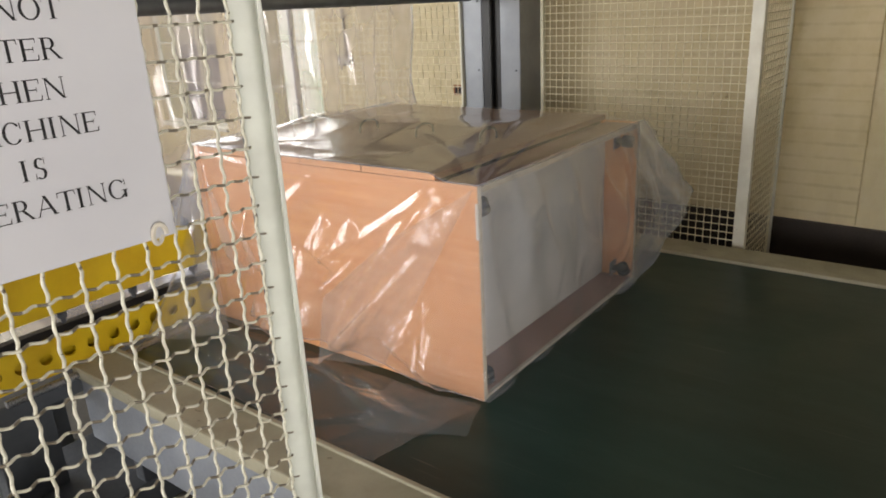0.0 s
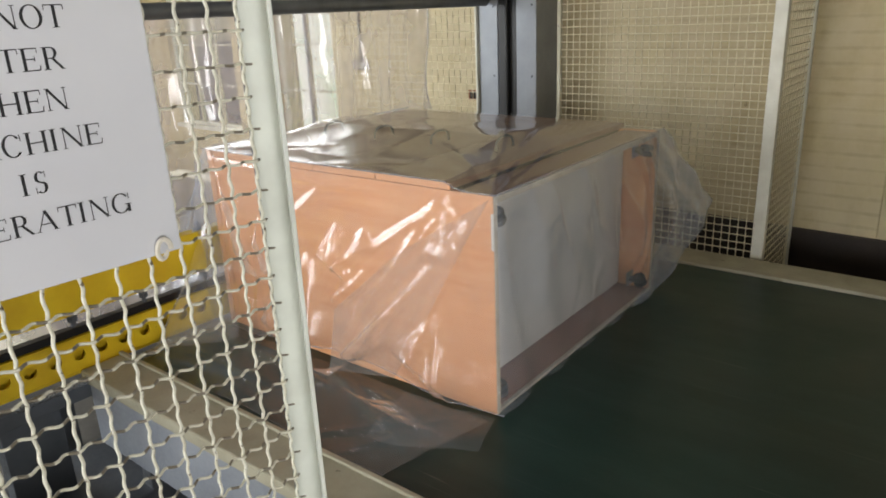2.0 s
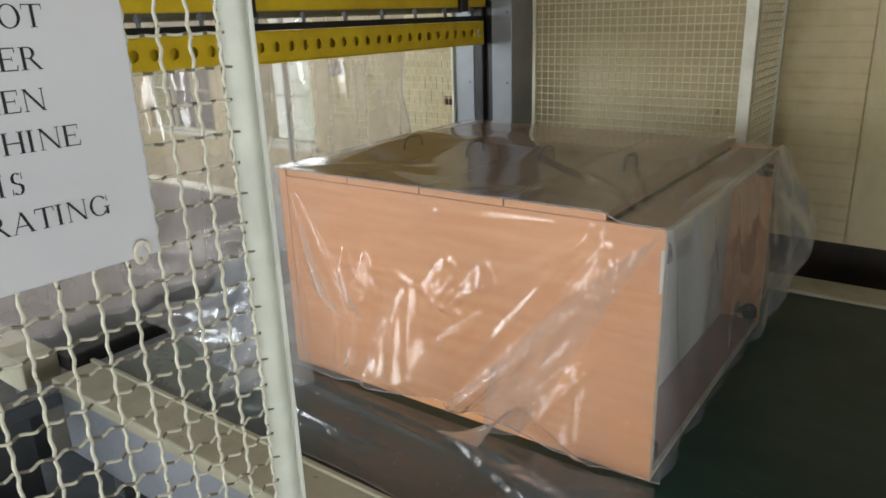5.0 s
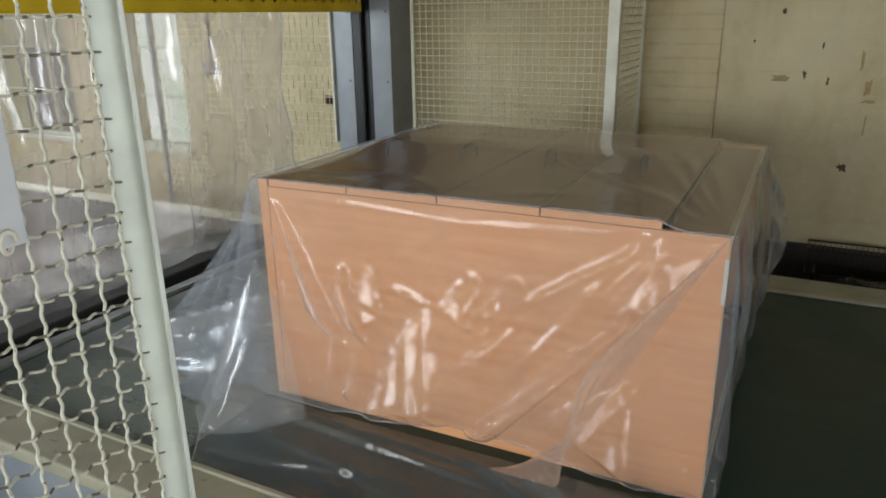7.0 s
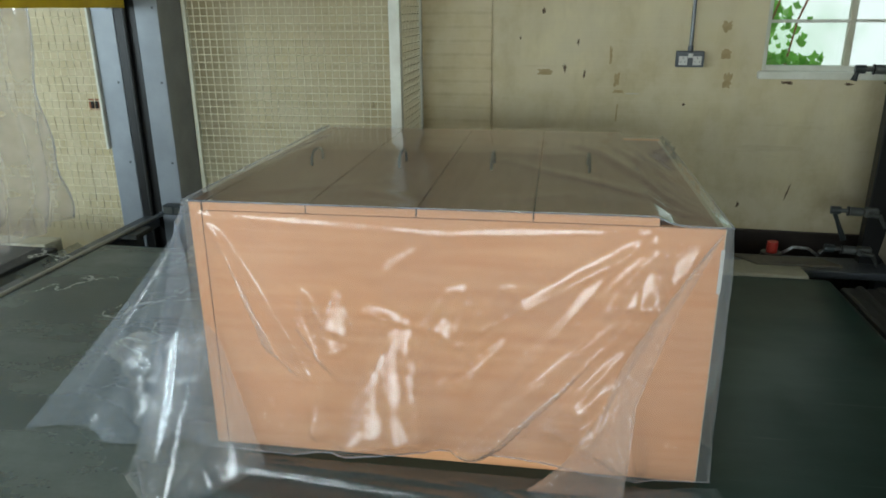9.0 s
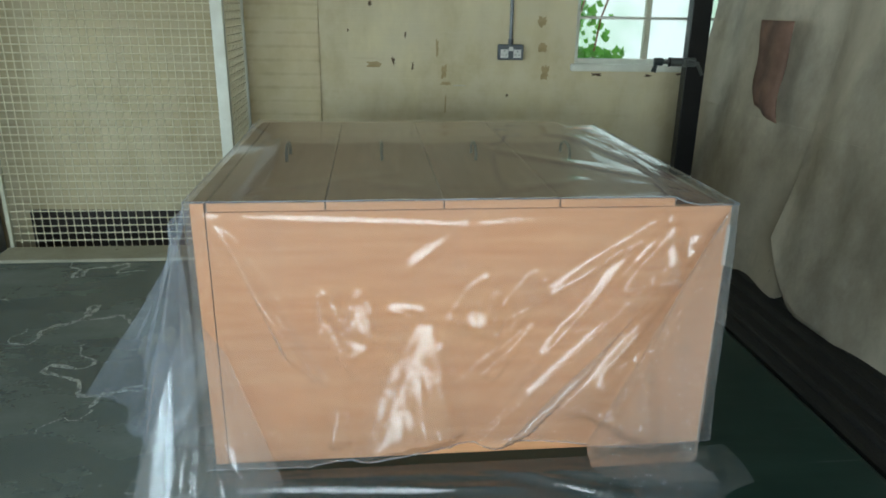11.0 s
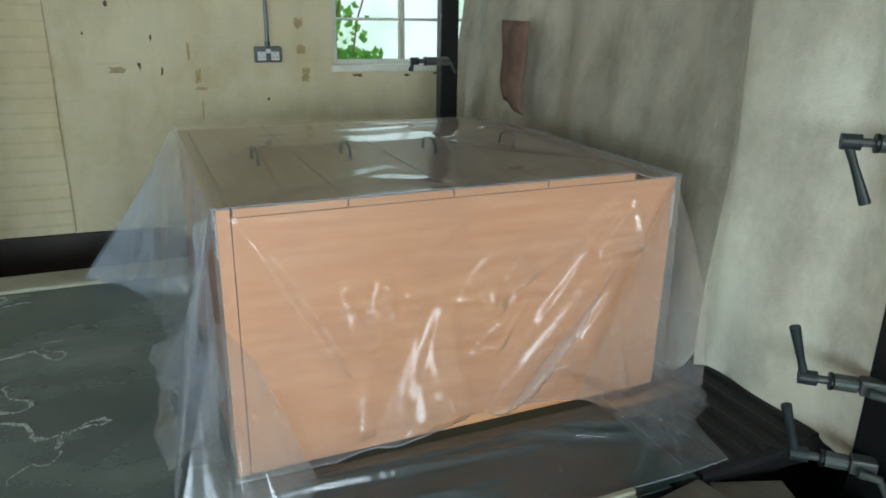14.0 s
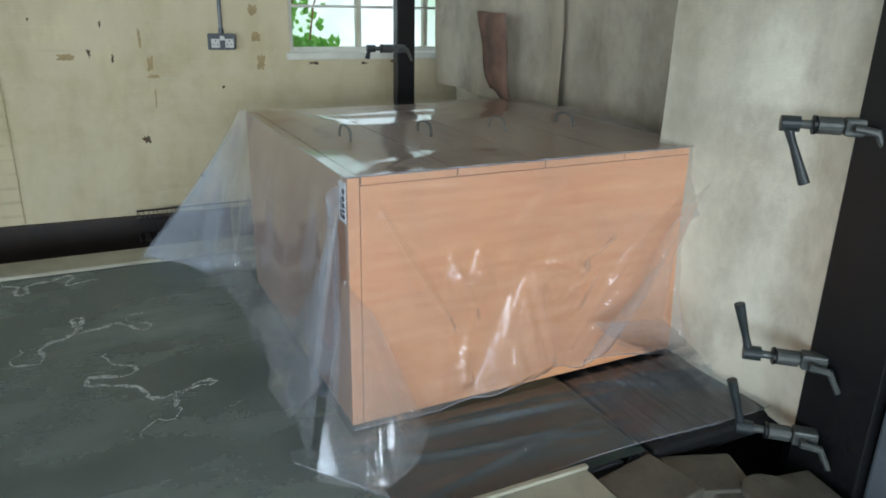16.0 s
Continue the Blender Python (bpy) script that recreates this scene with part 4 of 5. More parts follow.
FOLD_Z = BELT + 0.70
LEAN = 0.10
RAIL_X = TX + 0.11
NEAR_STRIP = strip(1.06, 1.69, BELT - 0.03, CURTAIN_TOP, 2.0, 0.03, "pale heat-stained canvas strip hanging beside the black post", material=CANVAS_PALE, skew=(0.0, 0.06))
NEAR_STRIP.location = (RAIL_X - 0.02, 0, CURTAIN_TOP)
MID_STRIP = strip(1.57, 2.74, FOLD_Z - 0.010, CURTAIN_TOP, 7.0, LEAN, "grey sooty canvas curtain over the tunnel mouth", skew=(0.12, 0.0), roll=(0.02, 0.0))
FAR_STRIP = strip(2.58, 3.80, FOLD_Z - 0.010, CURTAIN_TOP, 7.0, LEAN, "grey sooty canvas curtain next to the far post", back=0.003, roll=(0.0, 0.02))
MID_FLAP = strip(1.57, 2.74, BELT - 0.02, FOLD_Z, 7.0, LEAN, "lower canvas flap pushed in by the cabinet", 0.25, 0.0004, skew=(0.12, 0.0), roll=(0.02, 0.0))
FAR_FLAP = strip(2.58, 3.80, BELT - 0.02, FOLD_Z, 7.0, LEAN, "lower canvas flap next to the far post", 0.1, 0.0034, roll=(0.0, 0.02))

bm = bmesh.new()
sheet(bm, 8, 14, lambda a, b: (-0.014 * math.sin(a * 5.5) - 0.006 * math.sin(b * 9), -0.13 + (0.22 + 0.06 * b) * a + 0.02 * math.sin(b * 5), -0.42 + 0.42 * b + 0.05 * a * (1 - b)))
PATCH = part("cloth_patch", bm, PINK_PATCH, smooth=True)
PATCH.modifiers.new("thickness", "SOLIDIFY").thickness = 0.004
PATCH_AT = Matrix.Translation((TX - 0.045 - RAIL_X, 3.02, BELT + 1.12 - CURTAIN_TOP))
tagged(PATCH, "brownish scorched cloth patch pinned to the canvas curtain", "cloth patch")


def clamp_lever(m, drop, label, flip=1):
    """A clamping lever: round boss, collar, bracket, tapered handle and a wing screw."""
    c = thing("clamp_lever", label, "clamp", "clamping levers on the tunnel posts", m)
    bar("spindle", (0, -0.02, 0), (0, 0.165, 0), 0.011, CLAMP_GREY, c, 12)
    bar("collar", (0, 0.05, 0), (0, 0.105, 0), 0.022, CLAMP_GREY, c, 16)
    bar("ring", (0, 0.108, 0), (0, 0.116, 0), 0.024, BLACK, c, 16)
    bm = bmesh.new()
    block(bm, (-0.022, -0.02, -0.022), (0.022, 0.045, 0.022), 0.006)
    part("bracket", bm, CLAMP_GREY, c)
    bm = bmesh.new()
    rod(bm, (0, 0.145, 0.0), (0, 0.19, 0.0), 0.02, 16)
    d = Vector((0, -0.065 + 0.12 * (1 - drop), -0.150 * drop)) if drop > 0 else Vector((0, 0.045, 0.14))
    a = Vector((0, 0.175, 0))
    rod(bm, a, a + d * 0.35, 0.012, 12, 0.010)
    rod(bm, a + d * 0.35, a + d, 0.010, 12, 0.0145)
    part("handle", bm, LEVER, c, "dark grip of the lever")
    bm = bmesh.new()
    rod(bm, (-0.022, 0.02, 0), (-0.055, 0.02, 0), 0.009, 10)
    rod(bm, (-0.050, 0.032, 0.004), (-0.050, -0.018, -0.004), 0.011, 10, 0.010)
    rod(bm, (-0.050, -0.016, 0.002), (-0.050, -0.048, -0.060), 0.009, 10, 0.008)
    part("wing_screw", bm, CLAMP_GREY, c)
    return c


clamp_lever(pose(TX + 0.015, 1.045, BELT + 0.872, 0, 0, 48), 1.0, "clamping lever with its dark handle hanging down from the black post")
clamp_lever(pose(TX - 0.005, 1.02, BELT + 0.245, 0, 0, 48), -1.0, "clamping lever with its dark handle standing up beside the black post")
clamp_lever(pose(TX - 0.02, 0.99, BELT + 0.03, 0, 0, 48), -1.0, "clamping lever with its dark handle standing up beside the black post")
clamp_lever(pose(1.475, 3.60, BELT + 0.90, 0, 0, 80), 0.35, "dark clamping lever on the far black post")
clamp_lever(pose(1.475, 3.60, BELT + 0.22, 0, 0, 80), 1.0, "dark clamping lever on the far black post")
clamp_lever(pose(1.475, 3.60, BELT + 0.02, 0, 0, 80), 0.2, "dark clamping lever on the far black post")

# plates and odds beside the tunnel mouth
for lo, hi, turn, label in (((0.985, 0.96, BELT - 0.09), (1.20, 1.14, BELT - 0.005), 10, "dusty grey cover plate beside the belt end"),
                            ((1.26, 0.78, BELT - 0.14), (1.58, 1.00, BELT - 0.06), -10, "dusty grey cover plate below the clamps"),
                            ((1.21, 0.99, BELT - 0.13), (1.42, 1.15, BELT - 0.05), -20, "dusty grey cover plate beside the belt end")):
    c = (Vector(lo) + Vector(hi)) / 2
    bm = bmesh.new()
    block(bm, Vector(lo) - c, Vector(hi) - c, 0.006)
    ob = part("cover_plate", bm, TAN_PLATE)
    ob.matrix_basis = pose(c.x, c.y, c.z, 0, 0, turn)
    tagged(ob, label, "cover plate", "cover plates at the belt end")
bm = bmesh.new()
block(bm, (0.7, 0.68, 0.0), (1.6, 1.0, BELT - 0.172), 0.01)
tagged(part("machine_base", bm, GREY_DARK), "dark grey machine base under the cover plates", "machine base")
puck = thing("round_cap", "dark round cap on the cover plate", "cap", m=pose(1.40, 0.93, BELT - 0.06))
bar("disc", (0, 0, 0), (0, 0, 0.02), 0.07, TAN_PLATE, puck, 28)

# on the far rail: a can with a red cap, a loose plate, a small wire basket
shelf = solid("side_table", (0.80, 3.475, BELT - 0.09), (1.58, 3.70, BELT - 0.05), GREY_DARK, bevel=0.006)
tagged(shelf, "grey steel ledge behind the far conveyor rail", "ledge")
for x in (0.85, 1.5):
    solid("support", (x, 3.5, 0), (x + 0.05, 3.56, BELT - 0.09), GREY_DARK, shelf)
can = thing("oil_can", "dull metal can with a red cap and a bent spout", "oil can", m=pose(1.02, 3.56, BELT - 0.05))
bar("body", (0, 0, 0), (0, 0, 0.06), 0.06, CLAMP_GREY, can, 24, r2=0.05)
bar("cap", (0, 0, 0.06), (0, 0, 0.115), 0.026, RED_CAP, can, 18)
bm = bmesh.new()
tube(bm, [(0.04, 0, 0.05), (0.1, 0, 0.09), (0.17, 0, 0.085), (0.22, 0, 0.05)], 0.008)
part("spout", bm, STEEL, can, smooth=True)
bm = bmesh.new()
vs = [bm.verts.new(p) for p in ((-0.22, 0.07, 0), (-0.12, -0.06, 0), (0.26, -0.05, 0), (0.2, 0.05, 0))]
f = bm.faces.new(vs)
ext = bmesh.ops.extrude_face_region(bm, geom=[f])
bmesh.ops.translate(bm, vec=(0, 0, 0.008), verts=[v for v in ext["geom"] if isinstance(v, bmesh.types.BMVert)])
bmesh.ops.recalc_face_normals(bm, faces=bm.faces)
lp = part("loose_plate", bm, TAN_PLATE)
lp.location = (1.02, 3.40, BELT + 0.015)
tagged(lp, "loose grey card lying on the far conveyor rail", "card")


def black_heap():
    def f(a, b):
        x, y = 0.02 + 0.74 * a, 3.46 + 0.36 * b
        k = math.sin(math.pi * a) ** 0.4 * math.sin(math.pi * b) ** 0.5
        h = 0.52 * k + 0.05 * noise.noise(Vector((x * 7, y * 7, 2))) * k + 0.03 * abs(noise.noise(Vector((x * 19, y * 19, 5)))) * k
        return (x, y, h)
    bm = bmesh.new()
    sheet(bm, 50, 30, f)
    tagged(part("black_bag", bm, BLACK_PLASTIC, smooth=True), "crumpled shiny black plastic bag behind the conveyor rail", "bag")


black_heap()


def wire_basket():
    w = thing("wire_basket", "low black wire basket at the foot of the cream wall", "basket", m=pose(0.42, 3.93, 0))
    for z in (BELT - 0.10, BELT + 0.03):
        bm = bmesh.new()
        tube(bm, [(-0.34, -0.09, z), (0.34, -0.09, z), (0.34, 0.07, z), (-0.34, 0.07, z), (-0.34, -0.09, z)], 0.005, 6)
        part("rim", bm, BLACK, w)
    for k in range(29):
        x = -0.33 + 0.66 * k / 28
        bar("bar", (x, -0.09, BELT - 0.10), (x, -0.09, BELT + 0.03), 0.002, BLACK, w, 6)
    for k in range(29):
        x = -0.33 + 0.66 * k / 28
        bar("bar", (x, -0.09, BELT + 0.028), (x, 0.07, BELT + 0.028), 0.002, BLACK, w, 6)
    for x in (-0.3, 0.3):
        bar("leg", (x, 0.0, 0), (x, 0.0, BELT - 0.10), 0.012, BLACK, w)
        solid("foot_bar", (x - 0.01, -0.09, BELT - 0.105), (x + 0.01, 0.07, BELT - 0.095), BLACK, w, 0.001)


wire_basket()

# ---- machinery low down behind the guard ----
def low_machinery():
    g = thing("drive_unit", "oily chain drive and brackets under the sealing frame", "machine")
    rng = random.Random(8)
    solid("base", (-2.25, 0.35, 0.0), (-1.15, 0.78, 0.10), GREY_DARK, g, 0.01)
    solid("motor", (-2.05, 0.42, 0.10), (-1.75, 0.70, 0.32), BLACK, g, 0.03)
    bar("gear", (-1.62, 0.5, 0.30), (-1.62, 0.56, 0.30), 0.12, PIPE, g, 28)
    bar("gear", (-1.42, 0.5, 0.20), (-1.42, 0.56, 0.20), 0.08, PIPE, g, 24)
    bar("shaft", (-1.62, 0.42, 0.30), (-1.62, 0.95, 0.30), 0.02, STEEL, g)
    bar("shaft", (-1.42, 0.42, 0.20), (-1.42, 0.95, 0.20), 0.016, STEEL, g)
    solid("bracket", (-1.75, 0.62, 0.1), (-1.5, 0.66, 0.42), YELLOW, g, 0.004)
    solid("bracket", (-1.35, 0.6, 0.1), (-1.2, 0.72, 0.3), CLAMP_GREY, g, 0.01)
    for k in range(8):
        bm = bmesh.new()
        a = Vector((rng.uniform(-2.2, -1.2), rng.uniform(0.42, 0.72), 0.11))
        pts = [a + Vector((0.09 * q * rng.uniform(-1, 1), 0.05 * rng.uniform(-1, 1), 0.06 * math.sin(q) + 0.02)) for q in np.linspace(0, 3.1, 9)]
        tube(bm, pts, 0.007)
        part("hose", bm, (BLACK, RED_CAP, CLAMP_GREY)[k % 3], g, smooth=True)


low_machinery()

# ---- the cabinet on the belt ----
LEN, HIGH, DEEP, FRONT = 1.33, 0.696, 1.206, 0.022


def cabinet():
    """A four-drawer cabinet lying on its back, its foot end leading. x along the belt, y across, z up."""
    c = thing("filing_cabinet", "beech-veneer four-drawer cabinet lying on its back on the belt", "cabinet")
    s = 0.02
    solid("side_panel", (0.034, 0.0, 0.0), (LEN, s, HIGH), VENEER, c, 0.0015)
    solid("side_panel", (0.034, DEEP - s, 0.0), (LEN, DEEP, HIGH), VENEER, c, 0.0015)
    tp = solid("top_panel", (0.0, 0.003, 0.0), (0.0315, DEEP - 0.003, HIGH + FRONT), DRAWER_FACE, c, 0.0015, "grey-brown top panel with beech edges")
    for y0, y1 in ((0.0, 0.0028), (DEEP - 0.0028, DEEP)):
        solid("edge_band", (0.0, y0, 0.0), (0.0315, y1, HIGH + FRONT), VENEER_ACROSS, tp, 0.0005, "beech edge band")
    solid("back_panel", (0.033, s + 0.001, 0.004), (LEN - 0.01, DEEP - s - 0.001, 0.016), BROWN_BOARD, c, 0.001)
    solid("bottom_board", (1.17, s + 0.001, 0.017), (1.19, DEEP - s - 0.001, HIGH - 0.025), WHITE_BOARD, c, 0.001, "pale grey bottom board")
    # Beech plinth coloured brown, which puts its dim film-covered look into the colour.
    solid("plinth", (1.1905, s + 0.001, HIGH - 0.024), (LEN - 0.0098, DEEP - s - 0.001, HIGH - 0.004), BROWN_BOARD, c, 0.001)
    edges = [0.036, 0.314, 0.599, 0.886, 1.182]
    for a, b in zip(edges, edges[1:]):
        df = solid("drawer_front", (a + 0.002, 0.003, HIGH + 0.002), (b - 0.002, DEEP - 0.003, HIGH + FRONT), DRAWER_FACE, c, 0.0015, "grey-brown drawer front")
        for y0, y1 in ((0.0005, 0.0028), (DEEP - 0.0028, DEEP - 0.0005)):
            solid("edge_band", (a + 0.002, y0, HIGH + 0.002), (b - 0.002, y1, HIGH + FRONT), VENEER, df, 0.0005, "beech edge band")
        mid = (a + b) / 2
        # Drawer body coloured near-black, as the shade between the drawer fronts.
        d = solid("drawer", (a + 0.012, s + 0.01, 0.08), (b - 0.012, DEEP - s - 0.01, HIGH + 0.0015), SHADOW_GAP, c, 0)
        bm = bmesh.new()
        pts = []
        for q in np.linspace(0, math.pi, 15):
            pts.append((mid, 0.52 - 0.055 * math.cos(q), HIGH + FRONT + 0.045 * math.sin(q) ** 0.55))
        tube(bm, pts, 0.005, 8)
        part("handle", bm, GREY_DARK, c, "bent grey bow handle", smooth=True)
    for y, z, spin in ((0.055, HIGH - 0.075, 25), (DEEP - 0.055, HIGH - 0.075, -20), (0.055, 0.06, 10), (DEEP - 0.06, 0.062, 35)):
        bm = bmesh.new()
        block(bm, (LEN - 0.075, y - 0.032, z - 0.032), (LEN - 0.070, y + 0.032, z + 0.032), 0.002)
        caster = part("caster", bm, STEEL, c, "small black swivel caster on a steel plate")
        wheel = bmesh.new()
        turn = Matrix.Translation((LEN - 0.032, y, z)) @ pose(0, 0, 0, spin, 0, 0)
        for side in (-0.013, 0.013):
            bmesh.ops.create_cone(wheel, cap_ends=True, segments=22, radius1=0.027, radius2=0.027, depth=0.017, matrix=turn @ Matrix.Translation((0.006, 0, side)))
        bmesh.ops.bevel(wheel, geom=list(wheel.edges), offset=0.003, segments=2, affect="EDGES")
        part("wheel", wheel, RUBBER, caster, "black rubber twin wheel")
        hub = bmesh.new()
        bmesh.ops.create_cone(hub, cap_ends=True, segments=14, radius1=0.012, radius2=0.012, depth=0.047, matrix=turn @ Matrix.Translation((0.006, 0, 0)))
        rod(hub, (LEN - 0.07, y, z), (LEN - 0.04, y, z), 0.012, 12)
        part("hub", hub, CLAMP_GREY, caster)
    for y0, y1, z0, z1 in ((0.0, 0.02, 0.0, HIGH), (DEEP - 0.02, DEEP, 0.0, HIGH), (0.021, DEEP - 0.021, 0.004, 0.016), (0.021, DEEP - 0.021, HIGH - 0.024, HIGH - 0.004)):
        solid("cut_edge", (LEN - 0.0095 if z1 < 0.1 or z0 > 0.5 else LEN + 0.0003, y0 + 0.001, z0 + 0.001), (LEN + 0.0022, y1 - 0.001, z1 - 0.001), CUT_EDGE, c, 0.0005, "pale cut edge of the board")
    for y in (-0.0035, DEEP + 0.0005):
        solid("edge_clip", (LEN - 0.006, y, HIGH - 0.16), (LEN + 0.003, y + 0.003, HIGH - 0.05), WHITE_BOARD, c, 0.001)
    return c


CABINET = cabinet()
tagl = solid("stock_label", (-0.0025, 0.012, HIGH - 0.10), (-0.0005, 0.062, HIGH + 0.008), PAPER, CABINET, 0.0003, "small white printed stock label")
for dy, dz, w, h in ((0.018, -0.09, 0.016, 0.012), (0.018, -0.072, 0.016, 0.006), (0.018, -0.060, 0.016, 0.012), (0.018, -0.042, 0.016, 0.012), (0.042, -0.088, 0.008, 0.02), (0.042, -0.062, 0.008, 0.026), (0.018, -0.022, 0.016, 0.012)):
    solid("print_bar", (-0.0035, dy, HIGH + dz), (-0.0026, dy + w, HIGH + dz + h), INK, tagl, 0)


# ---- the film round the cabinet ----
TOPW = HIGH + FRONT + 0.006


def soft(u, v, k=1.0, seed=0.0):
    return noise.noise(Vector((u * k, v * k, seed)))


def ridged(u, v, k, seed):
    return max(0.0, 0.42 - abs(soft(u, v, k, seed))) / 0.42


def film_top(a, b):
    """The lid of the bag: it climbs from the near edge to the bow handles and slopes down again beyond them."""
    u = -0.012 + (LEN + 0.026) * a
    v = -0.012 + (DEEP + 0.036) * b
    w = TOPW if u < 1.17 else TOPW - 0.022 * min(1, (u - 1.17) / 0.05)
    if v < 0.47:
        rise = max(0.0, v / 0.47) ** 1.5
    elif v < 0.575:
        rise = 1.0
    else:
        rise = max(0.0, 1 - (v - 0.575) / 0.66) ** 1.1
    along = min(1.0, max(0.0, u / 0.16), max(0.0, (1.33 - u) / 0.27))
    sag = 0.0
    if 0.175 < u < 1.034:
        sag = 0.004 * abs(math.sin((u - 0.175) / 0.2865 * math.pi))
    edge = min(1, a * 12, (1 - a) * 12, b * 12, (1 - b) * 12)
    w += edge * ((0.046 - sag) * rise * along + 0.0010 * soft(u, v, 4, 2) + 0.004)
    for p, q, h, wide, steep in (((1.33, 0.0), (0.98, 0.62), 0.020, 0.07, 0.02), ((1.33, 0.03), (1.08, 0.70), 0.016, 0.05, 0.02), ((1.33, 0.05), (1.18, 0.75), 0.016, 0.05, 0.02), ((1.33, 0.02), (0.78, 0.40), 0.012, 0.05, 0.02),
                                 ((0.0, 0.0), (0.50, 0.20), 0.004, 0.05, 0.02), ((0.66, 0.0), (0.40, 0.13), 0.006, 0.05, 0.02), ((0.66, 0.0), (0.98, 0.13), 0.006, 0.05, 0.02),
                                 ((0.10, 0.74), (0.9, 0.82), 0.004, 0.08, 0.04), ((1.30, 0.9), (0.7, 0.98), 0.004, 0.06, 0.03)):
        w += edge * 0.6 * h * fold(u, v, p, q, wide, steep)
    return (u, v, w)


def fold(u, w, a, b, gentle, steep):
    """A fold along the line from a to b: an easy slope on the upper side of its ridge and a short one on the lower."""
    dx, dz = b[0] - a[0], b[1] - a[1]
    size = math.hypot(dx, dz)
    t = ((u - a[0]) * dx + (w - a[1]) * dz) / (size * size)
    d = ((u - a[0]) * dz - (w - a[1]) * dx) / size
    d = -d if dx > 0 else d
    over = max(0.0, -t, t - 1) * size
    q = (d / gentle if d > 0 else -d / steep) + over / steep
    if q >= 1:
        return 0.0
    q = math.sqrt(q * q + 0.012) - 0.11
    k = max(0.0, 1 - q)
    return k ** 1.4 * (0.45 + 0.55 * math.sin(math.pi * max(0.0, min(1.0, t))))


FRONT_FOLDS = (
    # from the trailing top corner down the front
    ((0.02, 0.71), (0.27, 0.29), 0.012, 0.036, 0.016), ((0.27, 0.30), (0.25, 0.01), 0.011, 0.034, 0.020), ((0.03, 0.69), (0.15, 0.08), 0.006, 0.03, 0.016), ((0.27, 0.29), (0.33, 0.03), 0.010, 0.034, 0.016),
    # the crumpled middle
    ((0.52, 0.43), (0.40, 0.10), 0.008, 0.030, 0.016), ((0.83, 0.44), (0.69, 0.27), 0.010, 0.030, 0.016), ((0.69, 0.38), (0.73, 0.50), 0.010, 0.034, 0.018),
    ((0.29, 0.47), (0.36, 0.30), 0.010, 0.036, 0.018), ((0.34, 0.31), (0.41, 0.34), 0.009, 0.036, 0.016), ((0.46, 0.44), (0.57, 0.42), 0.008, 0.030, 0.016),
    # the fan that runs down and back from the leading top corner
    ((1.17, 0.70), (0.66, 0.03), 0.010, 0.026, 0.012), ((1.22, 0.52), (0.74, 0.06), 0.018, 0.046, 0.020), ((1.28, 0.60), (0.90, 0.05), 0.010, 0.030, 0.016), ((1.20, 0.68), (0.80, 0.42), 0.010, 0.030, 0.014), ((1.19, 0.66), (0.86, 0.30), 0.008, 0.024, 0.012),
    ((1.18, 0.69), (1.19, 0.50), 0.012, 0.034, 0.018), ((1.29, 0.66), (1.19, 0.50), 0.014, 0.044, 0.018), ((1.13, 0.29), (1.15, 0.05), 0.016, 0.044, 0.020), 
    ((1.24, 0.40), (1.00, 0.07), 0.008, 0.026, 0.012), ((1.12, 0.36), (0.86, 0.05), 0.008, 0.024, 0.012), ((1.05, 0.42), (0.80, 0.16), 0.006, 0.020, 0.010),
    # the drawn upper hem
    ((0.04, 0.685), (0.66, 0.655), 0.008, 0.020, 0.012), ((0.66, 0.655), (1.16, 0.680), 0.008, 0.020, 0.012), ((0.66, 0.66), (0.48, 0.52), 0.005, 0.03, 0.014),
)


# flat facets of the crumpled film: upper, left and right corner, and how far the foot stands out
FRONT_FACETS = (((0.565, 0.43), (0.42, 0.09), (0.61, 0.12), 0.080), ((0.72, 0.535), (0.64, 0.42), (0.73, 0.37), 0.040), ((0.82, 0.53), (0.735, 0.40), (0.84, 0.47), 0.036), ((0.31, 0.49), (0.29, 0.40), (0.36, 0.30), 0.040), ((0.39, 0.50), (0.36, 0.40), (0.42, 0.38), 0.028),
                ((0.84, 0.40), (0.69, 0.27), (0.74, 0.26), 0.034), ((1.14, 0.29), (0.99, 0.15), (1.16, 0.06), 0.060), ((0.07, 0.66), (0.20, 0.36), (0.26, 0.32), 0.060), ((1.20, 0.66), (1.10, 0.50), (1.19, 0.51), 0.040), ((1.19, 0.53), (0.78, 0.12), (0.83, 0.12), 0.075), ((0.34, 0.26), (0.31, 0.10), (0.35, 0.10), 0.030))


def facet(u, w, top, left, right, rise):
    """A flat three-cornered facet that leans out towards its foot, with creased sides."""
    ax, ay, bx, by = left[0] - top[0], left[1] - top[1], right[0] - top[0], right[1] - top[1]
    px, py = u - top[0], w - top[1]
    area = ax * by - ay * bx
    l2, l3 = (px * by - py * bx) / area, (ax * py - ay * px) / area
    lean = l2 + l3
    if lean <= 0 or lean > 1.25 or min(l2, l3) < -0.25:
        return 0.0
    side = max(0.0, min(1.0, 1 + min(l2, l3) / 0.25))
    foot = max(0.0, min(1.0, (1.25 - lean) / 0.25))
    return rise * lean * side * foot * (1 + 0.035 * math.sin(l2 * 19 + 2) + 0.12 * soft(u, w, 10, 3))


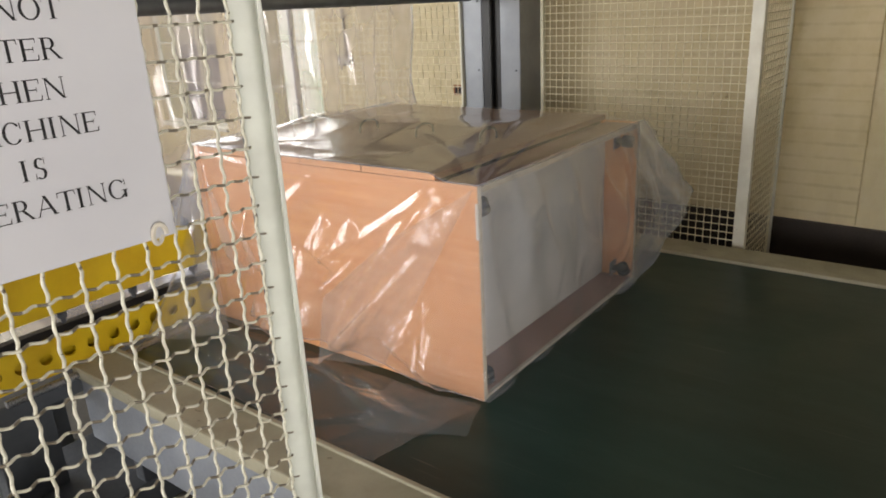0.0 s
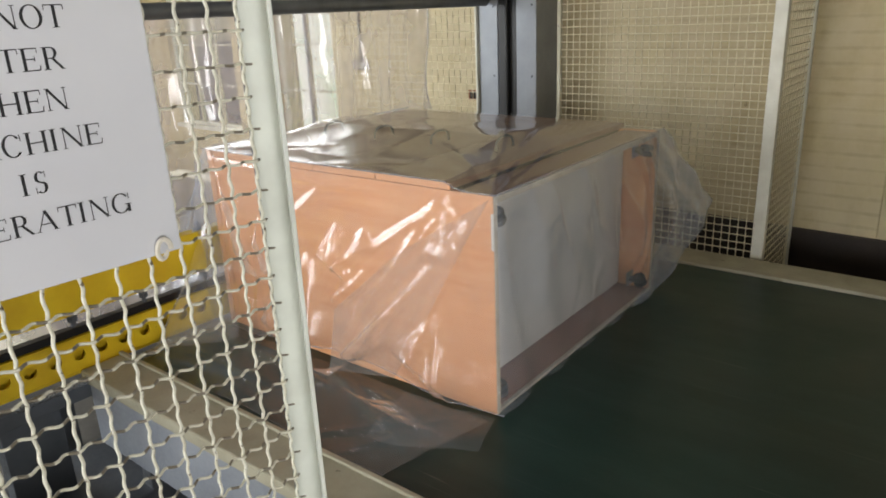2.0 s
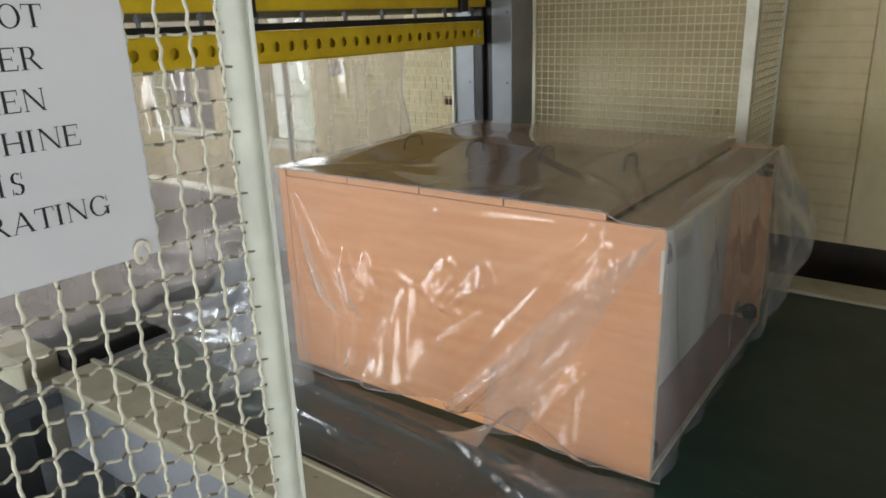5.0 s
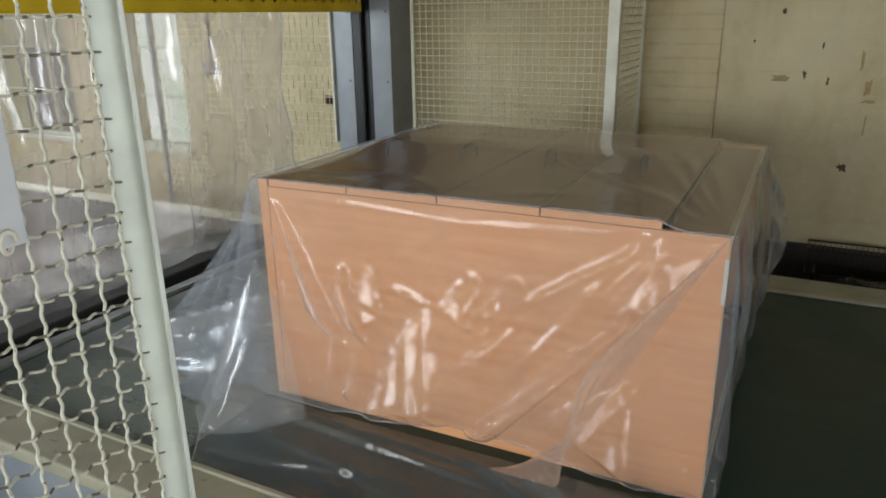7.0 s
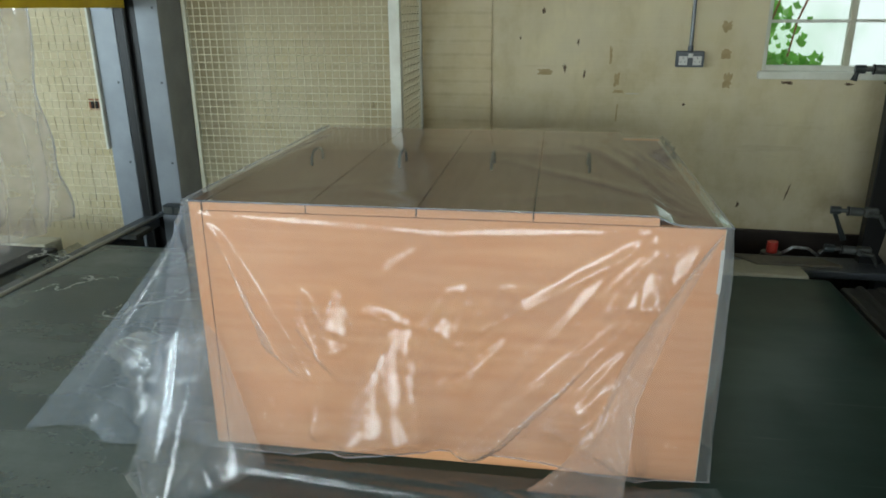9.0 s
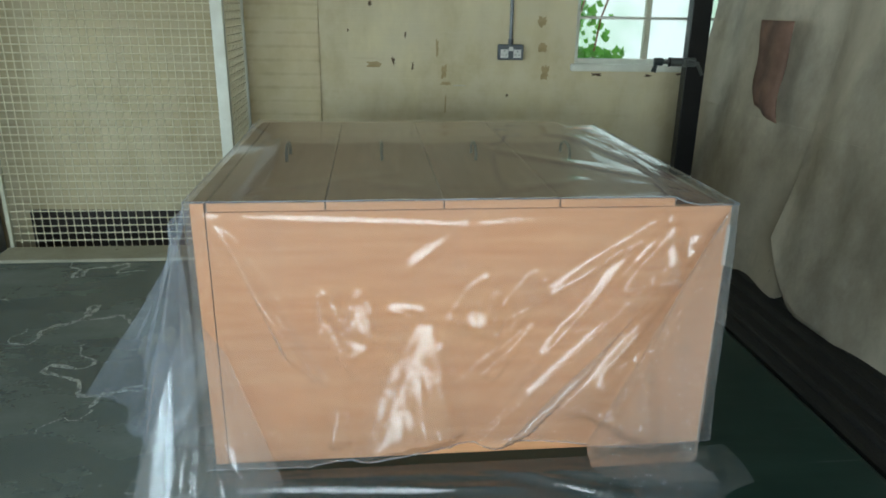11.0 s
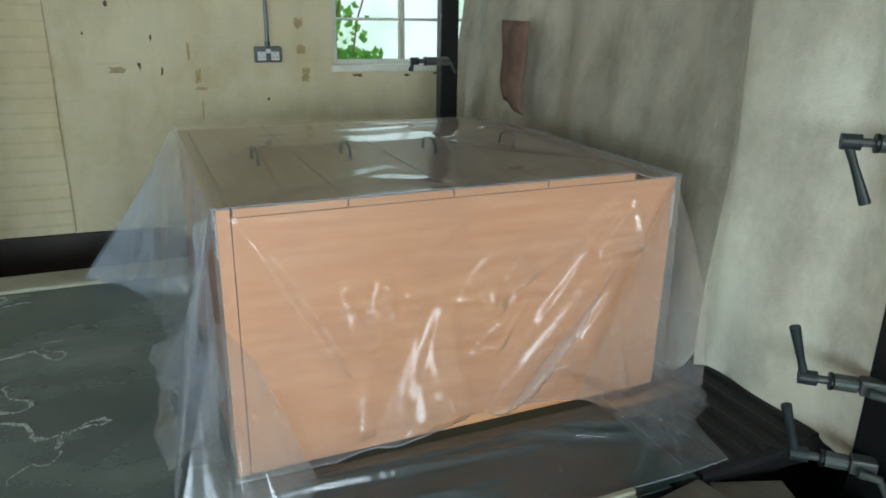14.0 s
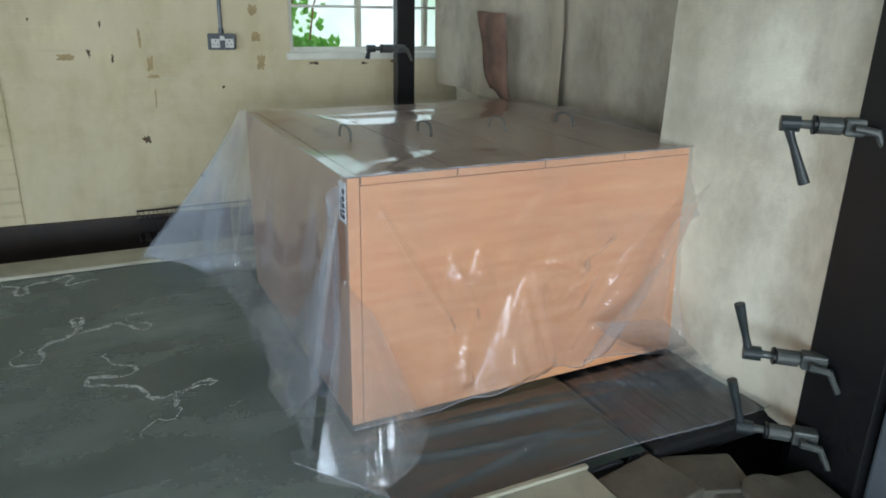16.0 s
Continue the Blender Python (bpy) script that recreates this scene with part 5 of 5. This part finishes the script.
def film_front(a, b):
    s = b
    u1 = LEN + 0.014 + 0.02 * s * s
    u = -0.012 + (u1 + 0.012) * a
    hem = 0.014
    if 0.24 < u < 1.06:
        hem += 0.045 * math.sin((u - 0.24) / 0.82 * math.pi) + 0.010 * soft(u, 0.0, 6, 3)
    top = TOPW - (0.022 if u > 1.18 else 0.0)
    w = top + (hem - top) * s
    out = 0.010 + 0.040 * s ** 1.5 * (0.7 + 0.3 * math.sin(u * 4.0 + 0.6)) * min(1.0, (LEN + 0.03 - u) / 0.25 + 0.15)
    grow = min(1, s * 6)
    for p, q, h, gentle, steep in FRONT_FOLDS:
        out += h * fold(u, w, p, q, gentle, steep) * grow
    for top_at, left_at, right_at, rise in FRONT_FACETS:
        out += facet(u, w, top_at, left_at, right_at, rise) * grow
    out += grow * (0.006 * soft(u, w, 3.5, 1) + 0.003 * soft(u, w, 9, 4))
    return (u, -max(out, 0.006), max(w, 0.006))


def film_ear(a, b):
    """The trailing ear of slack film at the near corner, from the top edge out to its tip."""
    s = b
    u = -0.012 - 0.58 * s ** 1.1 * a
    base = film_front(0.0, s)
    w = max(0.006, (TOPW + (0.012 - TOPW) * s) * (1 - 0.05 * a))
    fan = 0.035 * math.sin(a * 9 + 1.0) * s * min(1, a * 4) + 0.03 * soft(a * 3, s * 2, 1.5, 12) * min(1, a * 4) * s
    crack = 0.0
    for far_a, h in ((0.14, 0.020), (0.36, 0.026), (0.58, 0.022), (0.82, 0.024)):
        crack -= h * fold(a * s, s, (0.0, 0.05), (far_a, 0.98), 0.07, 0.025)
    return (u, base[1] * (1 - a) - 0.05 * a * s + fan + crack, w)


def film_left(a, b):
    """The trailing end, tented from the cabinet's edge down to the belt, with a long ear at its far corner."""
    s = b
    v = -0.012 + (DEEP + 0.03) * a
    mid = -0.014 - 0.115 * s ** 1.2
    far = -0.014 - 0.40 * s ** 1.1
    k = a
    near = -0.014 - 0.16 * s
    u = near * (1 - k) ** 5 + far * k ** 13 + mid * (1 - (1 - k) ** 5 - k ** 13)
    y = film_front(0.0, s)[1] * (1 - k) ** 3 + v * (1 - (1 - k) ** 3) + 0.46 * s ** 1.2 * k ** 3 - 0.10 * s * (1 - k) ** 4
    w = max(0.006, TOPW * (1 - s))
    wave = 0.010 * math.sin(a * 21 + 1.6 * math.sin(s * 3)) * s * (1 - 0.6 * s) + 0.014 * soft(a * 5, s * 1.5, 1.3, 6) * min(1, s * 3)
    wave -= 0.022 * fold(a, s, (0.02, 0.12), (0.14, 0.98), 0.10, 0.03) + 0.018 * fold(a, s, (0.05, 0.05), (0.30, 0.96), 0.12, 0.03) + 0.014 * fold(a, s, (0.97, 0.05), (0.70, 0.97), 0.10, 0.03)
    return (min(u + wave * min(1, a * 8, (1 - a) * 8), -0.006), y, w)


def film_far_ear(a, b):
    """An extra hazy layer doubling the far trailing ear, added for its back-lit glow."""
    x, y, z = film_left(0.86 + 0.14 * a, b)
    return (x - 0.012 - 0.010 * math.sin(a * 11 + b * 4) * b, y + 0.004, z)


def film_right(a, b):
    """The leading end, with the loose ear of film beyond the far side."""
    s = b
    ear = 0.41 * (s / 0.55 if s < 0.55 else max(0.0, 1 - (s - 0.55) / 0.45))
    v = -0.012 + (DEEP + 0.024 + ear) * a
    base = film_front(1.0, s)
    w = max(0.006, (TOPW - 0.022) * (1 - s) + 0.012 * s)
    u = LEN + 0.014 + 0.012 * math.sin(math.pi * s) + min(1, s * 5) * (0.009 * math.sin(v * 26 + 1.5 * math.sin(s * 4)) + 0.010 * soft(v, s * 0.5, 6, 9) + 0.008)
    for p, q, h in (((0.03, 0.0), (0.10, 0.9), 0.016), ((0.16, 0.0), (0.13, 0.6), 0.012), ((0.24, 0.0), (0.30, 0.8), 0.013), ((0.42, 0.0), (0.39, 0.9), 0.010), ((0.60, 0.0), (0.63, 0.7), 0.012), ((0.74, 0.02), (0.68, 0.9), 0.014)):
        u += h * fold(a, s, p, q, 0.05, 0.018)
    if v > DEEP:
        u += 0.35 * (v - DEEP) * s
    near = max(0.0, 1 - a * 9)
    u = max(u, LEN + 0.009)
    u = u * (1 - near ** 2) + max(base[0], LEN + 0.009) * near ** 2
    y = base[1] * near + v * (1 - near)
    return (u, y, w)


def film_fin(a, b):
    """The second layer of the loose ear beyond the far side."""
    x, y, z = film_right(0.80 + 0.20 * a, b)
    return (x + 0.010 + 0.006 * math.sin(a * 14 + b * 5), y, z)


def film_back(a, b):
    s = b
    L0 = film_left(1.0, s)
    R0 = film_right(1.0, s)
    u = L0[0] + (R0[0] - L0[0]) * a
    k = min(1, a * 4, (1 - a) * 4)
    y = (L0[1] * (1 - a) + R0[1] * a) * (1 - k) + (DEEP + 0.012 + 0.10 * s) * k + 0.02 * soft(u * 3, s * 2, 2, 4) * k
    return (u, max(y, DEEP + 0.008), L0[2] * (1 - a) + R0[2] * a)


def film_hem(a, b):
    """The slack skirt of film that hangs round the trailing near corner down to the belt."""
    top = Vector((-0.025, -0.020, 0.46)).lerp(Vector((0.06, -0.032, 0.34)), a)
    k = 1 - a
    low = Vector((-0.17, -0.20, 0)) * k * k + Vector((0.00, -0.46, 0)) * 2 * a * k + Vector((0.17, -0.10, 0)) * a * a
    p = top.lerp(low, b ** 1.1)
    out = 0.03 * fold(a, b, (0.45, 0.0), (0.30, 1.0), 0.16, 0.05) + 0.026 * fold(a, b, (0.55, 0.0), (0.78, 1.0), 0.16, 0.05) + 0.016 * fold(a, b, (0.5, 0.0), (0.52, 0.95), 0.10, 0.04)
    return (p.x + 0.02 * math.sin(a * 8) * b, p.y - out * b, max(p.z, 0.007))


def film_skirt(a, b):
    """Loose film lying on the belt before the cabinet, as far as the near rail."""
    y = -0.05 - (0.375 + 0.012 * math.sin(a * 9)) * min(1, a * 5 + 0.15) * b
    u = -0.20 + (1.54 + 0.24 * (y + 0.03)) * a
    ridge = 0.0
    for p, q, h in (((0.70, -0.10), (1.20, -0.31), 0.022), ((0.86, -0.12), (1.24, -0.22), 0.018), ((1.33, -0.06), (0.95, -0.40), 0.018), ((1.30, -0.12), (1.08, -0.42), 0.016),
                    ((-0.15, -0.12), (0.80, -0.19), 0.022), ((-0.10, -0.20), (0.62, -0.33), 0.018), ((0.05, -0.38), (0.66, -0.27), 0.016), ((0.05, -0.10), (0.75, -0.13), 0.014)):
        ridge += h * fold(u, y, p, q, 0.045, 0.010)
    z = 0.005 + (ridge + 0.010 * max(0, soft(u * 1.4, y * 4, 2.0, 5)) + 0.006 * ridged(u * 0.5 + y, y * 3, 2.4, 14) ** 3) * min(1, b * 5, (1 - b) * 6 + 0.1)
    return (u, y, z)


FIN_TIP = (Vector((1.325, -0.012, 0.690)), Vector((1.20, -0.25, 0.585)), Vector((1.105, -0.42, 0.46)), Vector((1.09, -0.45, 0.27)), Vector((0.90, -0.36, 0.20)))


def along_tip(t):
    k = min(3.999, t * 4)
    i = int(k)
    return FIN_TIP[i].lerp(FIN_TIP[i + 1], k - i)


def film_band(a, b):
    """The slack wing of doubled film that stands out from the leading top corner."""
    inner = Vector((1.325, -0.012, 0.690)).lerp(Vector((0.98, -0.075, 0.06)), b)
    outer = along_tip(b)
    p = inner.lerp(outer, a)
    puff = 0.022 * math.sin(math.pi * a) * math.sin(math.pi * b) + 0.010 * soft(a * 2.5, b * 1.2, 1.6, 21) * min(1, b * 4)
    puff += 0.010 * fold(a, b, (0.1, 0.05), (0.55, 0.95), 0.20, 0.06) + 0.008 * fold(a, b, (0.3, 0.05), (0.92, 0.75), 0.16, 0.05)
    return (p.x - puff, p.y + 0.3 * puff, p.z + 0.4 * puff)


def film_bag(a, b):
    """The slack pocket under the wing, down to the belt."""
    top = Vector((1.09, -0.45, 0.27)).lerp(Vector((0.90, -0.36, 0.20)), a)
    low = Vector((1.30, -0.20, 0.012)).lerp(Vector((1.02, -0.14, 0.012)), a)
    p = top.lerp(low, b)
    puff = 0.03 * math.sin(math.pi * b) + 0.012 * soft(a * 3, b * 2, 1.5, 31)
    return (p.x + 0.5 * puff, p.y - puff, max(p.z, 0.008))


def film_tail(a, b):
    """The sealed flap that trails from the leading lower corner."""
    u = 1.04 + 0.33 * a + 0.03 * b
    y = -0.09 - 0.23 * b * (1 - 0.45 * a) - 0.02 * math.sin(a * 5)
    z = 0.006 + 0.03 * (1 - b) ** 2 + 0.018 * (1 + math.sin(a * 6 + b * 3)) * (1 - b) * b * 2 + 0.006 * abs(soft(u, y, 9, 8))
    return (u, y, z)


def film_trail(a, b):
    """Film that trails flat behind the ear along the belt."""
    u = -0.10 - 0.80 * a
    hi = 0.30 * (1 - a) ** 1.2 + 0.02
    w = hi * (1 - b) ** 1.3
    y = 0.03 - 0.24 * b * (1 - 0.55 * a) + 0.025 * soft(a * 4, b * 2, 1.6, 41) + 0.02 * math.sin(a * 8 + b * 3) * (1 - a)
    return (u, y, max(w + (0.012 * fold(a, b, (0.0, 0.1), (0.9, 0.5), 0.10, 0.03) + 0.012 * fold(a, b, (0.0, 0.4), (0.8, 0.85), 0.10, 0.03)) * (1 - a), 0.006))


def wrap():
    made = {}
    w = thing("plastic_wrap", "loose clear plastic bag draped in shiny folds round the cabinet", "plastic film")
    for name, f, nu, nv in (("top_film", film_top, 150, 120), ("side_film", film_front, 250, 140), ("end_film", film_left, 90, 60), ("end_film", film_right, 110, 60),
                            ("side_film", film_back, 70, 40), ("skirt_film", film_skirt, 150, 160), ("corner_flap", film_tail, 40, 30), ("slack_fin", film_fin, 30, 50), ("slack_fold", film_band, 24, 50), ("corner_bag", film_bag, 44, 44), ("far_ear", film_far_ear, 30, 40), ("corner_hem", film_hem, 60, 40), ("slack_trail", film_trail, 60, 30), ("slack_ear", film_ear, 50, 50)):
        bm = bmesh.new()
        sheet(bm, nu, nv, f)
        made[name] = part(name, bm, FILM_TOP if name == "top_film" else FILM_SKIRT if name in ("skirt_film", "corner_flap") else FILM_END if f in (film_left, film_right) else FILM_WING if name == "slack_fold" else FILM if name in ("side_film", "corner_bag", "corner_hem") else FILM_SLACK, w, smooth=True)
    # the taut rolled edges of the bag, as thin rims of film
    for path in ([film_top(a, 0.0) for a in np.linspace(0, 1, 40)], [film_top(1.0, b) for b in np.linspace(0, 1, 40)], [film_top(0.0, b) for b in np.linspace(0, 1, 40)],
                 [film_front(a, 1.0) for a in np.linspace(0, 1, 60)], [film_skirt(a, 1.0) for a in np.linspace(0, 1, 60)], [film_right(1.0, b) for b in np.linspace(0, 1, 40)], [film_left(1.0, b) for b in np.linspace(0, 1, 40)]):
        bm = bmesh.new()
        tube(bm, [(x + 0.0012 * soft(x * 9, y * 9 + z * 7, 3, 1), y - 0.001, z + 0.001) for x, y, z in path], 0.0022, 5)
        part("film_edge", bm, FILM_SLACK, w, smooth=True)
    return w, made


WRAP, SHEETS = wrap()
EAR, TRAIL, WING, POCKET = SHEETS["slack_ear"], SHEETS["slack_trail"], SHEETS["slack_fold"], SHEETS["corner_bag"]


# ---- dust marks that ride on the belt ----
def dust_streaks(x, y, seed, n, length):
    rng = random.Random(seed)
    bm = bmesh.new()
    for k in range(n):
        p = Vector((rng.uniform(-0.25, 0.25), rng.uniform(-0.35, 0.35), 0.0))
        start, wave = rng.uniform(0, 6.28), rng.uniform(0, 9)
        left, right = [], []
        for i in range(52):
            ang = start + 1.3 * math.sin(wave + i * 0.21) + 1.1 * math.sin(2 * wave + i * 0.53) + rng.gauss(0, 0.35)
            p = p + Vector((math.cos(ang), math.sin(ang), 0)) * length / 34
            wd = rng.uniform(0.002, 0.011) * (0.3 + math.sin(math.pi * i / 51))
            q = Vector((-math.sin(ang), math.cos(ang), 0)) * wd
            left.append(bm.verts.new(p + q))
            right.append(bm.verts.new(p - q))
        for i in range(51):
            bm.faces.new((left[i], left[i + 1], right[i + 1], right[i]))
    ob = part("dust_streak", bm, DUST)
    ob.modifiers.new("thickness", "SOLIDIFY").thickness = 0.0004
    tagged(ob, "pale chalky dust streaks lying on the dark belt", "dust", "dust on the belt")
    return ob, x, y


STREAKS = [dust_streaks(-0.68, 2.2, 5, 2, 0.9), dust_streaks(-0.75, 2.85, 6, 1, 0.6), dust_streaks(-1.35, 2.6, 9, 2, 0.5)]


def dust_bloom(x0, x1):
    """One stretch of the dusty bloom behind the cabinet, with its origin at the cabinet's end."""
    bm = bmesh.new()
    sheet(bm, 4, 20, lambda a, b: (x0 + (x1 - x0) * a, B0 + 0.02 + (B1 - B0 - 0.04) * b, 0.0))
    ob = part("dust_bloom", bm, DUST_VEIL)
    tagged(ob, "thin grey bloom of dust on the dark belt", "dust", "dust on the belt")
    return ob, (x0 + x1) / 2


BLOOMS = [dust_bloom(-0.02 - 0.28 * (k + 1), -0.02 - 0.28 * k) for k in range(6)]


# ---- what moves ----
def glide(t):
    """How far the belt has carried the cabinet at t seconds."""
    k = [q[0] for q in BOX_TRACK]
    return float(np.interp(t, k, [q[1] for q in BOX_TRACK]))


def motions():
    rows = [(t, pose(x, 1.598, BELT, 0, 0, 0.59)) for t, x in BOX_TRACK]
    walk(CABINET, rows)
    walk(WRAP, rows)
    walk(JAW, [(t, pose(SEAL_X, 0, BELT + z)) for t, z in
               ((0, 0.0), (2.0, 0.0), (2.3, 0.07), (3.0, 0.315), (3.5, 0.485), (3.7, 0.555), (5.5, 1.16), (5.8, 1.205), (16, 1.205))])
    # dust comes up round the head roller and rides along with the belt
    for ob, mid, y, lift in [(ob, x, y, 0.0022) for ob, x, y in STREAKS] + [(ob, c, None, 0.0012) for ob, c in BLOOMS]:
        rows = []
        back = Matrix() if y is not None else Matrix.Translation((-mid, 0, 0))
        for t in [0, 2.5] + [2.5 + 0.18 * k for k in range(1, 75)] + [16]:
            s = mid + glide(t)
            d, yy = s - X0, y or 0
            if d >= 0:
                m = pose(s, yy, BELT + lift)
            elif d > -0.157:
                a = -d / 0.05
                m = pose(X0 - (0.05 + lift) * math.sin(a), yy, BELT - 0.05 + (0.05 + lift) * math.cos(a), 0, -math.degrees(a), 0)
            else:
                m = pose(X0 + (-d - 0.157), yy, BELT - 0.1 - lift, 0, -180, 0)
            rows.append((t, m @ back))
        walk(ob, rows)
    # the slack ear of film swings back as the cabinet is carried along
    walk(EAR, [(0, pose(0, 0, 0)), (8.0, pose(0, 0, 0)), (9.2, pose(0, 0, 0, 0, 0, -4)), (11.3, pose(0, 0, 0, 0, 0, -50)), (12.5, pose(0, 0, 0, 0, 0, -60)), (13.5, pose(0, 0, 0, 0, 0, -74)), (16, pose(0, 0, 0, 0, 0, -94))])
    walk(TRAIL, [(0, pose(0, 0, 0)), (6.0, pose(0, 0, 0)), (7.0, pose(0.02, 0, 0, 0, 0, -8)), (9.0, pose(0.05, 0.02, 0, 0, 0, -40)), (11.3, pose(0.05, 0.02, 0, 0, 0, -66)), (16, pose(0.05, 0.02, 0, 0, 0, -86))])
    # the curtains give way as the cabinet goes in
    for ob, give, at in ((MID_STRIP, 1.0, Matrix()), (FAR_STRIP, 0.8, Matrix()), (PATCH, 0.8, PATCH_AT)):
        x, z = RAIL_X, CURTAIN_TOP
        walk(ob, [(t, pose(x, 0, z, 0, -give * turn, 0) @ at) for t, turn in ((0, 0), (14.3, 0), (14.8, 1.5), (15.4, 6), (16, 12))])
    # the wing of film is pushed back by the curtain
    for ob in (WING, POCKET):
        pin = Matrix.Translation((1.325, -0.012, 0))
        walk(ob, [(t, pin @ pose(0, 0, 0, 0, 0, -turn) @ pin.inverted()) for t, turn in ((0, 0), (14.0, 0), (15.0, 14), (16, 34))])
    for ob, lean in ((MID_FLAP, LEAN), (FAR_FLAP, LEAN)):
        x, z = RAIL_X - lean * (CURTAIN_TOP - FOLD_Z), FOLD_Z
        hinge = Matrix.Translation((lean * (CURTAIN_TOP - FOLD_Z), 0, CURTAIN_TOP - FOLD_Z))
        walk(ob, [(t, m @ hinge) for t, m in [(0, pose(x, 0, z)), (13.9, pose(x, 0, z)), (14.5, pose(x + 0.03, 0, z, 0, -6, 0)), (14.8, pose(x + 0.06, 0, z, 0, -7, 0)), (15.4, pose(x + 0.17, 0, z, 0, -7, 0)), (16, pose(x + 0.30, 0, z, 0, -7, 0))]])


motions()
